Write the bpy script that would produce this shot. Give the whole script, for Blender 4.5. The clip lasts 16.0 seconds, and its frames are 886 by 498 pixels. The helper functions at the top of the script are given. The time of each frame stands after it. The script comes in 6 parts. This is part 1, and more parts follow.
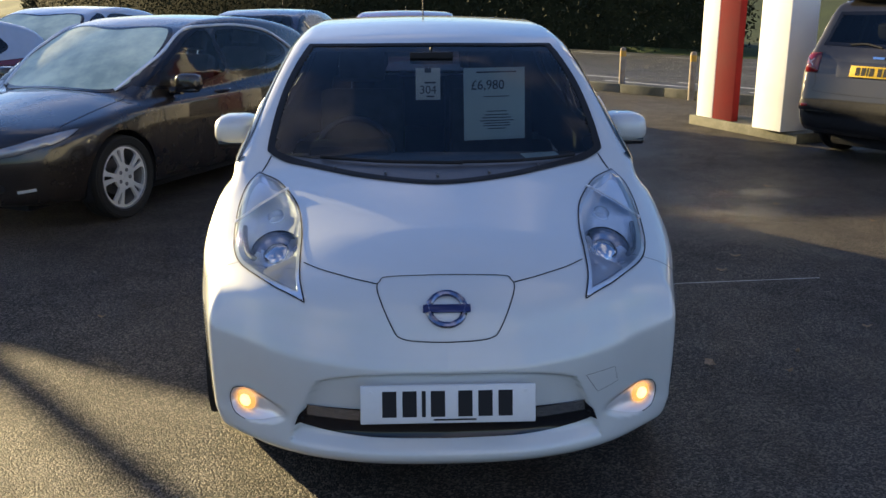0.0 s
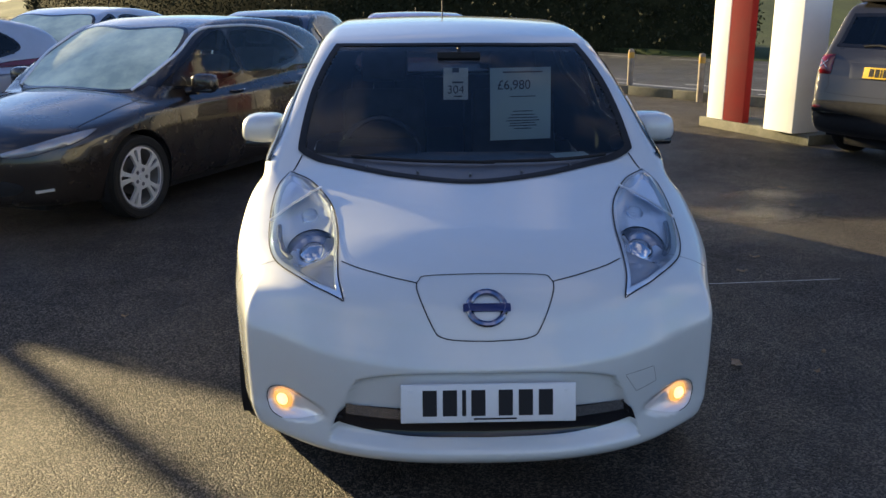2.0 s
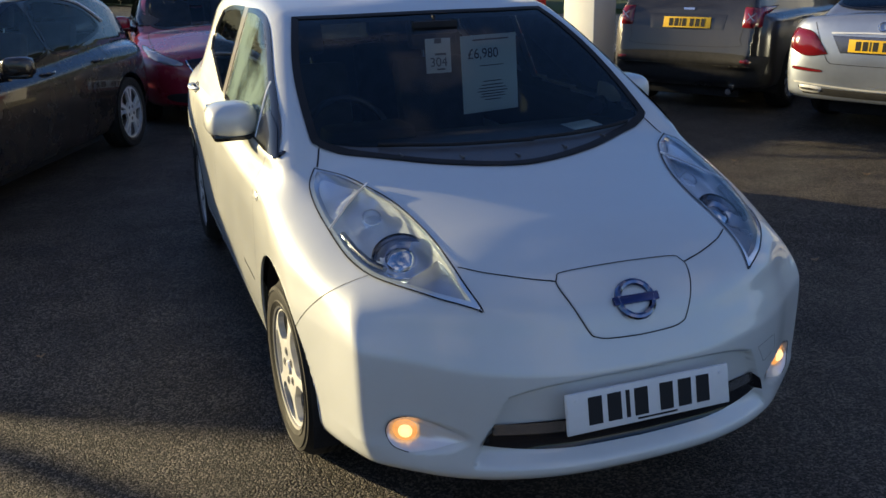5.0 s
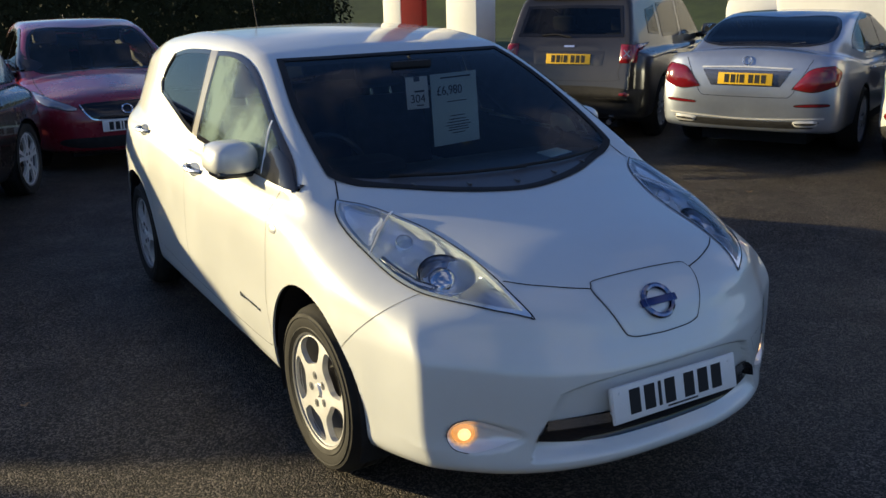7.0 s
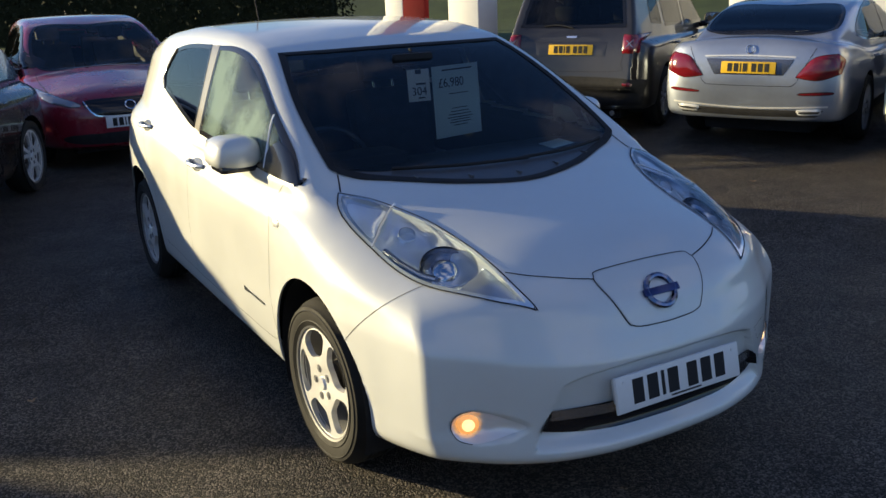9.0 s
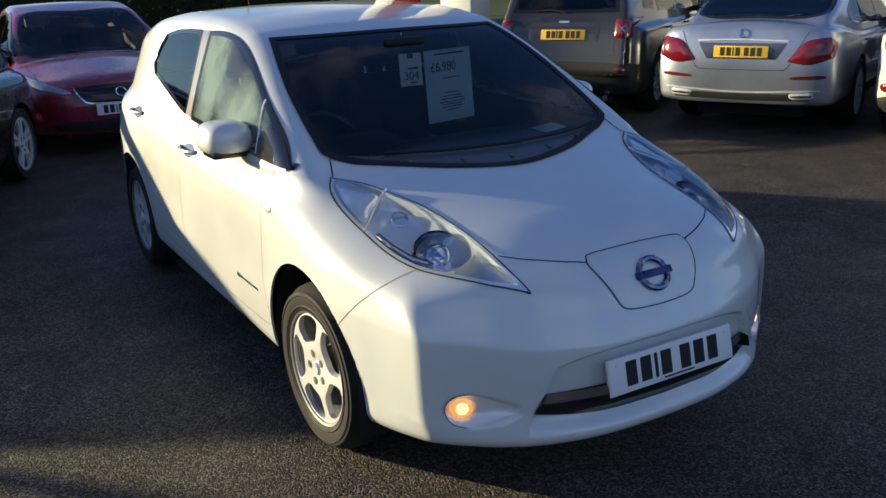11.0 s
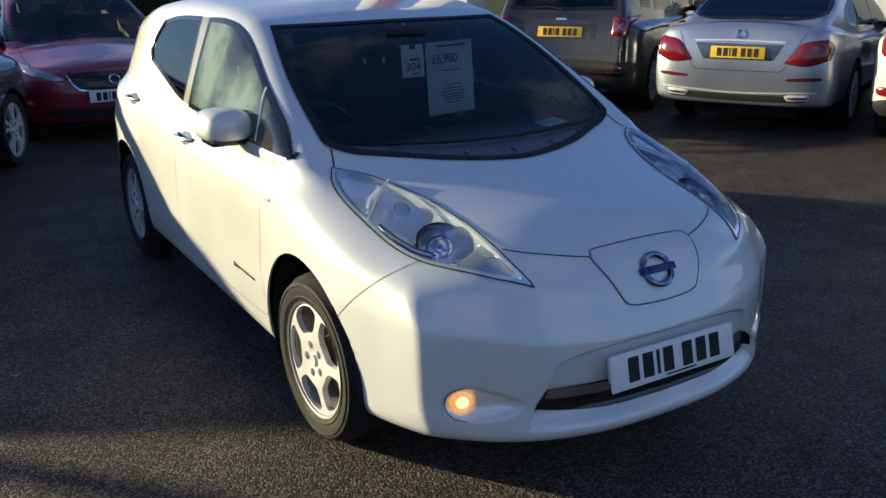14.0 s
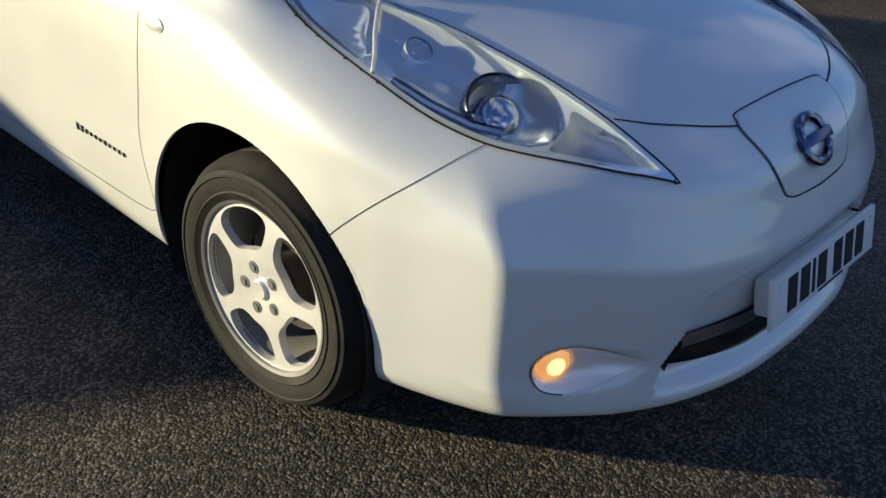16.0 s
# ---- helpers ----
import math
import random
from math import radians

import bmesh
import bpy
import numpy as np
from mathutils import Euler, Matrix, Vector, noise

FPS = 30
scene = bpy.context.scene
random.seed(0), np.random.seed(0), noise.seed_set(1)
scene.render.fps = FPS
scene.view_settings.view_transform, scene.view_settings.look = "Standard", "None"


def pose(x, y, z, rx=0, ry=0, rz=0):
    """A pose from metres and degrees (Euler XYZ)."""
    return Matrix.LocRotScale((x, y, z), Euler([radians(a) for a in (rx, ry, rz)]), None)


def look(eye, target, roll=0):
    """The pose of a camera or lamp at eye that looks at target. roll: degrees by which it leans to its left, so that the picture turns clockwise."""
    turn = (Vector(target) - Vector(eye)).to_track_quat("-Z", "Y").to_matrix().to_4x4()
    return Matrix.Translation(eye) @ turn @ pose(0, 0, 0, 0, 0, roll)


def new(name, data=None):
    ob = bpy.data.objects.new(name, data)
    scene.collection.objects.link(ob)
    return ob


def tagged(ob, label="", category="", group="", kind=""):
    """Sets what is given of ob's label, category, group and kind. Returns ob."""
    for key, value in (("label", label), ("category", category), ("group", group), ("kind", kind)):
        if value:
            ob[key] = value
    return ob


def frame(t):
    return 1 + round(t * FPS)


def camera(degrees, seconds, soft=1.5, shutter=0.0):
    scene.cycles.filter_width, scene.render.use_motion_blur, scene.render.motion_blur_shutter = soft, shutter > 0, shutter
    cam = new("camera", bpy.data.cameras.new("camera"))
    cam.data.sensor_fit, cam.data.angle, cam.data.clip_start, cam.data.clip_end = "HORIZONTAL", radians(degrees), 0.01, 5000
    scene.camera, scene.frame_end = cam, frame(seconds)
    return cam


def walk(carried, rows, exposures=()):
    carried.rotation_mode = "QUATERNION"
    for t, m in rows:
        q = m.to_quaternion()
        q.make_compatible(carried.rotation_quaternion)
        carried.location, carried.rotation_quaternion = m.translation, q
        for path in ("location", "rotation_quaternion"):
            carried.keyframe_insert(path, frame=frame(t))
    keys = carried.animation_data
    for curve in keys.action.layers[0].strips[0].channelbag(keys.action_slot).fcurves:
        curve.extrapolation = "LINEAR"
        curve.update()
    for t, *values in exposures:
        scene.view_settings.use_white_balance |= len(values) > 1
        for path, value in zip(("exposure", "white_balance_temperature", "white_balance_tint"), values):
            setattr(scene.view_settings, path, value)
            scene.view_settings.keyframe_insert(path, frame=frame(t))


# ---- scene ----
cam = camera(52.2, 16.0)
PATH = [
    (0, (-0.113, -2.519, 1.666), (-0.038, -0.595, 1.124), -0.1),
    (0.5, (-0.115, -2.524, 1.668), (-0.039, -0.599, 1.131), -0.2),
    (1, (-0.12, -2.535, 1.67), (-0.044, -0.609, 1.136), -0.2),
    (1.5, (-0.139, -2.544, 1.664), (-0.069, -0.617, 1.134), -0.3),
    (2, (-0.233, -2.514, 1.657), (-0.16, -0.59, 1.119), -0.0),
    (2.5, (-0.401, -2.478, 1.667), (-0.215, -0.565, 1.114), 0.4),
    (3, (-0.555, -2.393, 1.66), (-0.249, -0.511, 1.058), 0.7),
    (3.5, (-0.747, -2.246, 1.666), (-0.349, -0.387, 1.044), -0.8),
    (3.7, (-0.834, -2.209, 1.677), (-0.407, -0.362, 1.041), -0.6),
    (5.8, (-1.728, -1.908, 1.712), (-0.856, -0.207, 1.124), -1.9),
    (6, (-1.846, -1.924, 1.727), (-0.918, -0.243, 1.164), -1.8),
    (6.5, (-1.979, -1.941, 1.732), (-1.027, -0.273, 1.175), -1.3),
    (7, (-1.978, -1.949, 1.727), (-1.016, -0.287, 1.171), -1.3),
    (7.5, (-1.97, -1.961, 1.73), (-1.018, -0.296, 1.164), -1.7),
    (8, (-1.974, -1.96, 1.73), (-1.015, -0.299, 1.162), -1.8),
    (8.2, (-1.976, -1.962, 1.731), (-1.025, -0.297, 1.163), -2.0),
    (10.5, (-1.969, -1.953, 1.714), (-1.017, -0.296, 1.124), -2.0),
    (11, (-1.973, -1.96, 1.716), (-1.016, -0.31, 1.117), -2.2),
    (11.5, (-1.978, -1.968, 1.712), (-1.02, -0.316, 1.119), -2.2),
    (12, (-1.974, -1.972, 1.712), (-1.007, -0.326, 1.116), -1.9),
    (12.5, (-1.983, -1.957, 1.708), (-1.01, -0.315, 1.108), -1.5),
    (13, (-1.981, -1.946, 1.705), (-1.012, -0.303, 1.105), -1.4),
    (13.5, (-1.986, -1.938, 1.702), (-1.013, -0.297, 1.104), -1.1),
    (14, (-2.0, -1.916, 1.694), (-1.022, -0.28, 1.087), -0.9),
    (14.5, (-2.005, -1.812, 1.668), (-1.016, -0.208, 1.0), -0.3),
    (15, (-1.968, -1.502, 1.614), (-0.951, 0.046, 0.86), 0.5),
    (15.5, (-1.905, -1.091, 1.557), (-0.795, 0.329, 0.691), 1.3),
    (16, (-1.874, -0.554, 1.466), (-0.591, 0.606, 0.462), 3.6),
]
# seconds, stops, kelvin, tint
EXPOSURES = [(0.0, 1.42, 7400, 19), (2.0, 1.40, 7400, 19), (3.5, 1.22, 7150, 18.5), (6.0, 0.78, 6850, 17.5), (8.2, 0.84, 6800, 17.5), (10.5, 0.86, 6500, 17.5), (14.0, 0.84, 6350, 17.5), (16.0, 0.68, 6250, 17.5)]
walk(cam, [(t, look(eye, target, roll)) for t, eye, target, roll in PATH], exposures=EXPOSURES)

# ---- light ----
world = bpy.data.worlds.new("world")
scene.world = world
world.use_nodes = True
SUN_EL, SUN_AZ = 9.3, (-0.672, 0.74)
wn = world.node_tree.nodes
sky = wn.new("ShaderNodeTexSky")
sky.sky_type, sky.sun_disc = "NISHITA", False
sky.sun_elevation = radians(SUN_EL)
sky.sun_rotation = math.atan2(SUN_AZ[0], SUN_AZ[1])
sky.dust_density, sky.ozone_density, sky.air_density = 0.3, 3.0, 1.2
hue = wn.new("ShaderNodeMix")
hue.data_type, hue.blend_type = "RGBA", "MULTIPLY"
hue.inputs[0].default_value, hue.inputs[7].default_value = 1.0, (0.59, 0.85, 1.28, 1)
world.node_tree.links.new(sky.outputs[0], hue.inputs[6])
way = wn.new("ShaderNodeTexCoord")
cloud, puff = wn.new("ShaderNodeTexNoise"), wn.new("ShaderNodeValToRGB")
cloud.inputs["Scale"].default_value, cloud.inputs["Detail"].default_value, cloud.inputs["Roughness"].default_value = 2.6, 7, 0.55
puff.color_ramp.elements[0].position, puff.color_ramp.elements[1].position = 0.50, 0.66
puff.color_ramp.elements[1].color = (0.45, 0.45, 0.45, 1)
veil = wn.new("ShaderNodeMix")
veil.data_type = "RGBA"
veil.inputs[7].default_value = (8.0, 7.9, 7.7, 1)
world.node_tree.links.new(way.outputs["Generated"], cloud.inputs["Vector"])
world.node_tree.links.new(cloud.outputs[0], puff.inputs[0])
world.node_tree.links.new(puff.outputs[0], veil.inputs[0])
world.node_tree.links.new(hue.outputs[2], veil.inputs[6])
world.node_tree.links.new(veil.outputs[2], wn["Background"].inputs[0])
wn["Background"].inputs[1].default_value = 0.085
sun = new("sun", bpy.data.lights.new("sun", "SUN"))
sun.data.energy, sun.data.angle, sun.data.color = 5.2, radians(0.6), (1.0, 0.88, 0.50)
sun.matrix_world = look((0, 0, 0), (-SUN_AZ[0], -SUN_AZ[1], -math.tan(radians(SUN_EL))))


# ---- materials ----
def mat(name, base, rough=0.5, metal=0.0, **kw):
    """A principled material; returns it with its nodes, links and shader."""
    m = bpy.data.materials.new(name)
    m.use_nodes = True
    n, l = m.node_tree.nodes, m.node_tree.links
    b = n["Principled BSDF"]
    b.inputs["Base Color"].default_value = (*base, 1)
    b.inputs["Roughness"].default_value, b.inputs["Metallic"].default_value = rough, metal
    for k, v in kw.items():
        b.inputs[k.replace("_", " ")].default_value = v
    return m, n, l, b


def varied(m, n, l, b, lo, hi, scale, detail=6.0, rough=None, bump=0.0, bump_scale=None, coord="Object"):
    """Two-scale colour variation, roughness variation and fine relief on a principled material."""
    tc = n.new("ShaderNodeTexCoord")
    a, c = n.new("ShaderNodeTexNoise"), n.new("ShaderNodeTexNoise")
    a.inputs["Scale"].default_value, a.inputs["Detail"].default_value = scale, detail
    c.inputs["Scale"].default_value, c.inputs["Detail"].default_value = scale * 9, 4
    mix = n.new("ShaderNodeMath")
    mix.operation = "MULTIPLY_ADD"
    mix.inputs[1].default_value = 0.35
    l.new(tc.outputs[coord], a.inputs["Vector"]), l.new(tc.outputs[coord], c.inputs["Vector"])
    l.new(c.outputs[0], mix.inputs[0]), l.new(a.outputs[0], mix.inputs[2])
    ramp = n.new("ShaderNodeValToRGB")
    ramp.color_ramp.elements[0].position, ramp.color_ramp.elements[1].position = 0.45, 0.9
    ramp.color_ramp.elements[0].color, ramp.color_ramp.elements[1].color = (*lo, 1), (*hi, 1)
    l.new(mix.outputs[0], ramp.inputs[0]), l.new(ramp.outputs[0], b.inputs["Base Color"])
    if rough:
        rr = n.new("ShaderNodeMapRange")
        rr.inputs[1].default_value, rr.inputs[2].default_value = 0.4, 0.9
        rr.inputs[3].default_value, rr.inputs[4].default_value = rough
        l.new(mix.outputs[0], rr.inputs[0]), l.new(rr.outputs[0], b.inputs["Roughness"])
    if bump:
        d = n.new("ShaderNodeTexNoise")
        d.inputs["Scale"].default_value, d.inputs["Detail"].default_value = bump_scale or scale * 20, 3
        l.new(tc.outputs[coord], d.inputs["Vector"])
        bp = n.new("ShaderNodeBump")
        bp.inputs["Strength"].default_value, bp.inputs["Distance"].default_value = bump, 0.01
        l.new(d.outputs[0], bp.inputs["Height"]), l.new(bp.outputs[0], b.inputs["Normal"])
    return m


def paint(name, base, rough=0.25, metal=0.0, dirt=0.85, coat=1.5):
    """Car paint: a base with faint flake, a clear coat and a little road film."""
    m, n, l, b = mat(name, base, rough, metal, Coat_Weight=1.0, Coat_Roughness=0.025, Coat_IOR=coat)
    lo = tuple(v * dirt for v in base)
    varied(m, n, l, b, lo, base, 2.2, rough=(rough, rough + 0.12))
    return m


def glass(name, tint, alpha_mix=0.85, rough=0.0):
    """A thin window pane: mostly clear, tinted, with a mirror-like gloss on top."""
    m = bpy.data.materials.new(name)
    m.use_nodes = True
    n, l = m.node_tree.nodes, m.node_tree.links
    n.clear()
    out, tr, gl, mx, fr = (n.new("ShaderNode" + k) for k in ("OutputMaterial", "BsdfTransparent", "BsdfGlossy", "MixShader", "Fresnel"))
    tr.inputs[0].default_value = (*tint, 1)
    gl.inputs["Roughness"].default_value = rough
    fr.inputs[0].default_value = 1.5
    l.new(fr.outputs[0], mx.inputs[0]), l.new(tr.outputs[0], mx.inputs[1]), l.new(gl.outputs[0], mx.inputs[2])
    l.new(mx.outputs[0], out.inputs[0])
    return m


def dewed(name, tint, lo, hi):
    """A pane with patches of fine dew on it: clear glass here, a pale veil of droplets there."""
    m = glass(name, tint)
    n, l = m.node_tree.nodes, m.node_tree.links
    out = n["Material Output"]
    clear = out.inputs[0].links[0].from_socket
    tc, a, c = n.new("ShaderNodeTexCoord"), n.new("ShaderNodeTexNoise"), n.new("ShaderNodeTexNoise")
    a.inputs["Scale"].default_value, a.inputs["Detail"].default_value = 2.3, 4
    c.inputs["Scale"].default_value, c.inputs["Detail"].default_value = 260, 2
    k = n.new("ShaderNodeMath")
    k.operation = "MULTIPLY_ADD"
    k.inputs[1].default_value = 0.25
    l.new(tc.outputs["Object"], a.inputs["Vector"]), l.new(tc.outputs["Object"], c.inputs["Vector"])
    l.new(c.outputs[0], k.inputs[0]), l.new(a.outputs[0], k.inputs[2])
    r = n.new("ShaderNodeMapRange")
    r.inputs[1].default_value, r.inputs[2].default_value = 0.55, 0.76
    r.inputs[3].default_value, r.inputs[4].default_value = lo, hi
    l.new(k.outputs[0], r.inputs[0])
    d, t, dt, mx = (n.new("ShaderNode" + q) for q in ("BsdfDiffuse", "BsdfTranslucent", "MixShader", "MixShader"))
    d.inputs[0].default_value = t.inputs[0].default_value = (0.54, 0.74, 0.68, 1)
    l.new(d.outputs[0], dt.inputs[1]), l.new(t.outputs[0], dt.inputs[2])
    l.new(r.outputs[0], mx.inputs[0]), l.new(clear, mx.inputs[1]), l.new(dt.outputs[0], mx.inputs[2])
    l.new(mx.outputs[0], out.inputs[0])
    return m


WHITE = paint("pearl_white_paint", (0.66, 0.68, 0.67), 0.38, 0.14, 0.95, 1.55)
BLACKPAINT = paint("black_paint", (0.022, 0.016, 0.013), 0.2, coat=1.42)
RED = paint("red_paint", (0.26, 0.012, 0.030), 0.22)
GREY = paint("grey_brown_paint", (0.030, 0.027, 0.025), 0.25, 0.2)
SILVER = paint("silver_paint", (0.42, 0.47, 0.56), 0.28, 0.75)
CREAM = paint("cream_paint", (0.62, 0.60, 0.54), 0.28)
NAVY = paint("navy_paint", (0.012, 0.016, 0.045), 0.2)
PALE = paint("pale_blue_paint", (0.45, 0.50, 0.58), 0.28, 0.3)
GLASS = glass("clear_glass", (0.86, 0.91, 0.89))
SCREENGLASS = glass("windscreen_glass", (0.56, 0.63, 0.62))
TINT = glass("tinted_glass", (0.16, 0.19, 0.19))
DEWGLASS = dewed("dewed_side_glass", (0.80, 0.88, 0.84), 0.0, 0.60)
LENS = glass("lamp_lens", (0.93, 0.95, 0.97))
SEAM = mat("seam_dark", (0.012, 0.012, 0.014), 0.8)[0]
m_ = mat("rubber", (0.02, 0.02, 0.021), 0.7, Specular_IOR_Level=0.25)
RUBBER = varied(*m_, (0.010, 0.010, 0.010), (0.028, 0.026, 0.023), 12, rough=(0.55, 0.85), bump=0.05, bump_scale=160)
m_ = mat("black_plastic", (0.02, 0.02, 0.022), 0.6, Specular_IOR_Level=0.22)
PLASTIC = varied(*m_, (0.012, 0.012, 0.013), (0.024, 0.024, 0.026), 18, rough=(0.55, 0.75), bump=0.15, bump_scale=500)
GLOSSBLACK = mat("gloss_black", (0.01, 0.01, 0.012), 0.12)[0]
CHROME = mat("chrome", (0.75, 0.76, 0.78), 0.08, 1.0)[0]
m_ = mat("alloy", (0.6, 0.6, 0.6), 0.3, 0.45)
ALLOY = varied(*m_, (0.70, 0.70, 0.69), (0.82, 0.82, 0.81), 9, rough=(0.28, 0.45))
BARREL = mat("grey_barrel", (0.20, 0.20, 0.205), 0.5, 0.5)[0]
STEEL = mat("brake_steel", (0.16, 0.15, 0.14), 0.45, 0.9)[0]
m_ = mat("seat_cloth", (0.02, 0.02, 0.022), 0.9)
CLOTH = varied(*m_, (0.012, 0.012, 0.014), (0.035, 0.035, 0.038), 14, bump=0.3, bump_scale=400)
LINING = mat("dark_lining", (0.02, 0.02, 0.02), 0.9)[0]


def asphalt(name, dark, light, wet=(0.28, 0.75)):
    """Coarse asphalt: stones of their own shade in a dark binder, damp patches and stains."""
    m, n, l, b = mat(name, dark, 0.6)
    tc, v, big, mid = (n.new("ShaderNode" + k) for k in ("TexCoord", "TexVoronoi", "TexNoise", "TexNoise"))
    v.inputs["Scale"].default_value = 135
    big.inputs["Scale"].default_value, big.inputs["Detail"].default_value = 0.35, 5
    mid.inputs["Scale"].default_value, mid.inputs["Detail"].default_value = 3.5, 6
    for t in (v, big, mid):
        l.new(tc.outputs["Object"], t.inputs["Vector"])
    r1 = n.new("ShaderNodeValToRGB")
    r1.color_ramp.elements[0].color, r1.color_ramp.elements[1].color = (*dark, 1), (*light, 1)
    r1.color_ramp.elements[0].position = 0.42
    r1.color_ramp.interpolation = "EASE"
    sep = n.new("ShaderNodeSeparateColor")
    l.new(v.outputs["Color"], sep.inputs[0]), l.new(sep.outputs[0], r1.inputs[0])
    r2 = n.new("ShaderNodeMapRange")
    r2.inputs[1].default_value, r2.inputs[2].default_value, r2.inputs[3].default_value, r2.inputs[4].default_value = 0.3, 0.7, 0.70, 1.35
    l.new(mid.outputs[0], r2.inputs[0])
    mul = n.new("ShaderNodeMix")
    mul.data_type, mul.blend_type = "RGBA", "MULTIPLY"
    mul.inputs[0].default_value = 1.0
    l.new(r1.outputs[0], mul.inputs[6]), l.new(r2.outputs[0], mul.inputs[7])
    l.new(mul.outputs[2], b.inputs["Base Color"])
    r3 = n.new("ShaderNodeMapRange")
    r3.inputs[1].default_value, r3.inputs[2].default_value = 0.42, 0.62
    r3.inputs[3].default_value, r3.inputs[4].default_value = wet
    l.new(big.outputs[0], r3.inputs[0]), l.new(r3.outputs[0], b.inputs["Roughness"])
    fine = n.new("ShaderNodeTexNoise")
    fine.inputs["Scale"].default_value, fine.inputs["Detail"].default_value = 420, 3
    hi, dome = n.new("ShaderNodeMath"), n.new("ShaderNodeMath")
    hi.operation = dome.operation = "MULTIPLY_ADD"
    hi.inputs[1].default_value, dome.inputs[1].default_value = 0.5, -1.1
    bp = n.new("ShaderNodeBump")
    bp.inputs["Strength"].default_value, bp.inputs["Distance"].default_value = 1.0, 0.0075
    l.new(tc.outputs["Object"], fine.inputs["Vector"])
    l.new(v.outputs["Distance"], dome.inputs[0]), l.new(sep.outputs[0], dome.inputs[2])
    l.new(fine.outputs[0], hi.inputs[0]), l.new(dome.outputs[0], hi.inputs[2])
    l.new(hi.outputs[0], bp.inputs["Height"]), l.new(bp.outputs[0], b.inputs["Normal"])
    b.inputs["Specular IOR Level"].default_value = 0.22
    return m


ASPHALT = asphalt("asphalt", (0.025, 0.0215, 0.0185), (0.172, 0.144, 0.119), (0.45, 0.78))
# damp asphalt; stones paler than the dry ones imitate sun glare
DAMP_GLARE = asphalt("damp_asphalt_glare", (0.028, 0.024, 0.0205), (0.30, 0.26, 0.22), (0.20, 0.30))
n_, l_ = DAMP_GLARE.node_tree.nodes, DAMP_GLARE.node_tree.links
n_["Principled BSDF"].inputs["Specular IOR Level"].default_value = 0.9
tc, fade, edge, k_, cut = (n_.new("ShaderNode" + q) for q in ("TexCoord", "TexGradient", "TexNoise", "Math", "MapRange"))
mp = n_.new("ShaderNodeMapping")
mp.inputs["Location"].default_value, mp.inputs["Scale"].default_value = (-1, -1, 0), (2, 2, 0)
fade.gradient_type = "SPHERICAL"
edge.inputs["Scale"].default_value, edge.inputs["Detail"].default_value, edge.inputs["Roughness"].default_value = 7, 8, 0.7
k_.operation = "MULTIPLY_ADD"
k_.inputs[1].default_value = 0.55
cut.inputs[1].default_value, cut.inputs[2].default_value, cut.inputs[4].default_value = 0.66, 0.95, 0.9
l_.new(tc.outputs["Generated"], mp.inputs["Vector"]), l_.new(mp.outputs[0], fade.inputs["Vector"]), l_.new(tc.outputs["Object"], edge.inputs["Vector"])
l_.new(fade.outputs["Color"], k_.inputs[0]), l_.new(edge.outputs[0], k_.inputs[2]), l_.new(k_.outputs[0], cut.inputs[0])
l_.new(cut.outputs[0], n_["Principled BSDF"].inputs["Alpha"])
ROADTAR = asphalt("road_asphalt", (0.05, 0.055, 0.06), (0.11, 0.115, 0.12), (0.4, 0.7))
m_ = mat("concrete", (0.32, 0.31, 0.28), 0.85)
CONCRETE = varied(*m_, (0.075, 0.078, 0.050), (0.19, 0.18, 0.14), 3, bump=0.3, bump_scale=120)
m_ = mat("grass", (0.06, 0.12, 0.02), 0.9)
GRASS = varied(*m_, (0.018, 0.036, 0.008), (0.050, 0.080, 0.016), 0.6, bump=0.6, bump_scale=30)
m_ = mat("line_paint", (0.62, 0.62, 0.6), 0.7)
LINE = varied(*m_, (0.40, 0.40, 0.38), (0.68, 0.68, 0.66), 6)
m_, n_, l_, b_ = mat("hedge_leaf", (0.04, 0.06, 0.02), 0.85, Specular_IOR_Level=0.2)
gi = n_.new("ShaderNodeNewGeometry")
rp = n_.new("ShaderNodeValToRGB")
rp.color_ramp.elements[0].color, rp.color_ramp.elements[1].color = (0.018, 0.023, 0.011, 1), (0.030, 0.036, 0.016, 1)
l_.new(gi.outputs["Random Per Island"], rp.inputs[0]), l_.new(rp.outputs[0], b_.inputs["Base Color"])
HEDGE = m_
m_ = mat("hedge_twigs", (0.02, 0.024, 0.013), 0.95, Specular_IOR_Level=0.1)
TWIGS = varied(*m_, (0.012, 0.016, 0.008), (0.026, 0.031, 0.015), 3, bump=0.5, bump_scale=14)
DEAD = mat("dead_leaf", (0.30, 0.20, 0.12), 0.8)[0]
m_ = mat("timber", (0.30, 0.25, 0.19), 0.85)
TIMBER = varied(*m_, (0.20, 0.16, 0.12), (0.36, 0.30, 0.24), 8, bump=0.2, bump_scale=90)
GALV = mat("galvanised", (0.42, 0.43, 0.44), 0.5, 0.6)[0]
REDLAMP = mat("red_lamp", (0.17, 0.008, 0.012), 0.12, 0.0, Coat_Weight=1.0)[0]
AMBER = mat("reflector_amber", (0.55, 0.30, 0.05), 0.3)[0]
m_, n_, l_, b_ = mat("dewy_glass", (0.50, 0.58, 0.55), 0.35)
tc = n_.new("ShaderNodeTexCoord")
v_ = n_.new("ShaderNodeTexNoise")
v_.inputs["Scale"].default_value, v_.inputs["Detail"].default_value, v_.inputs["Roughness"].default_value = 2.6, 9, 0.58
l_.new(tc.outputs["Object"], v_.inputs["Vector"])
rp = n_.new("ShaderNodeValToRGB")
rp.color_ramp.elements[0].color, rp.color_ramp.elements[1].color = (0.40, 0.50, 0.40, 1), (0.90, 0.96, 0.70, 1)
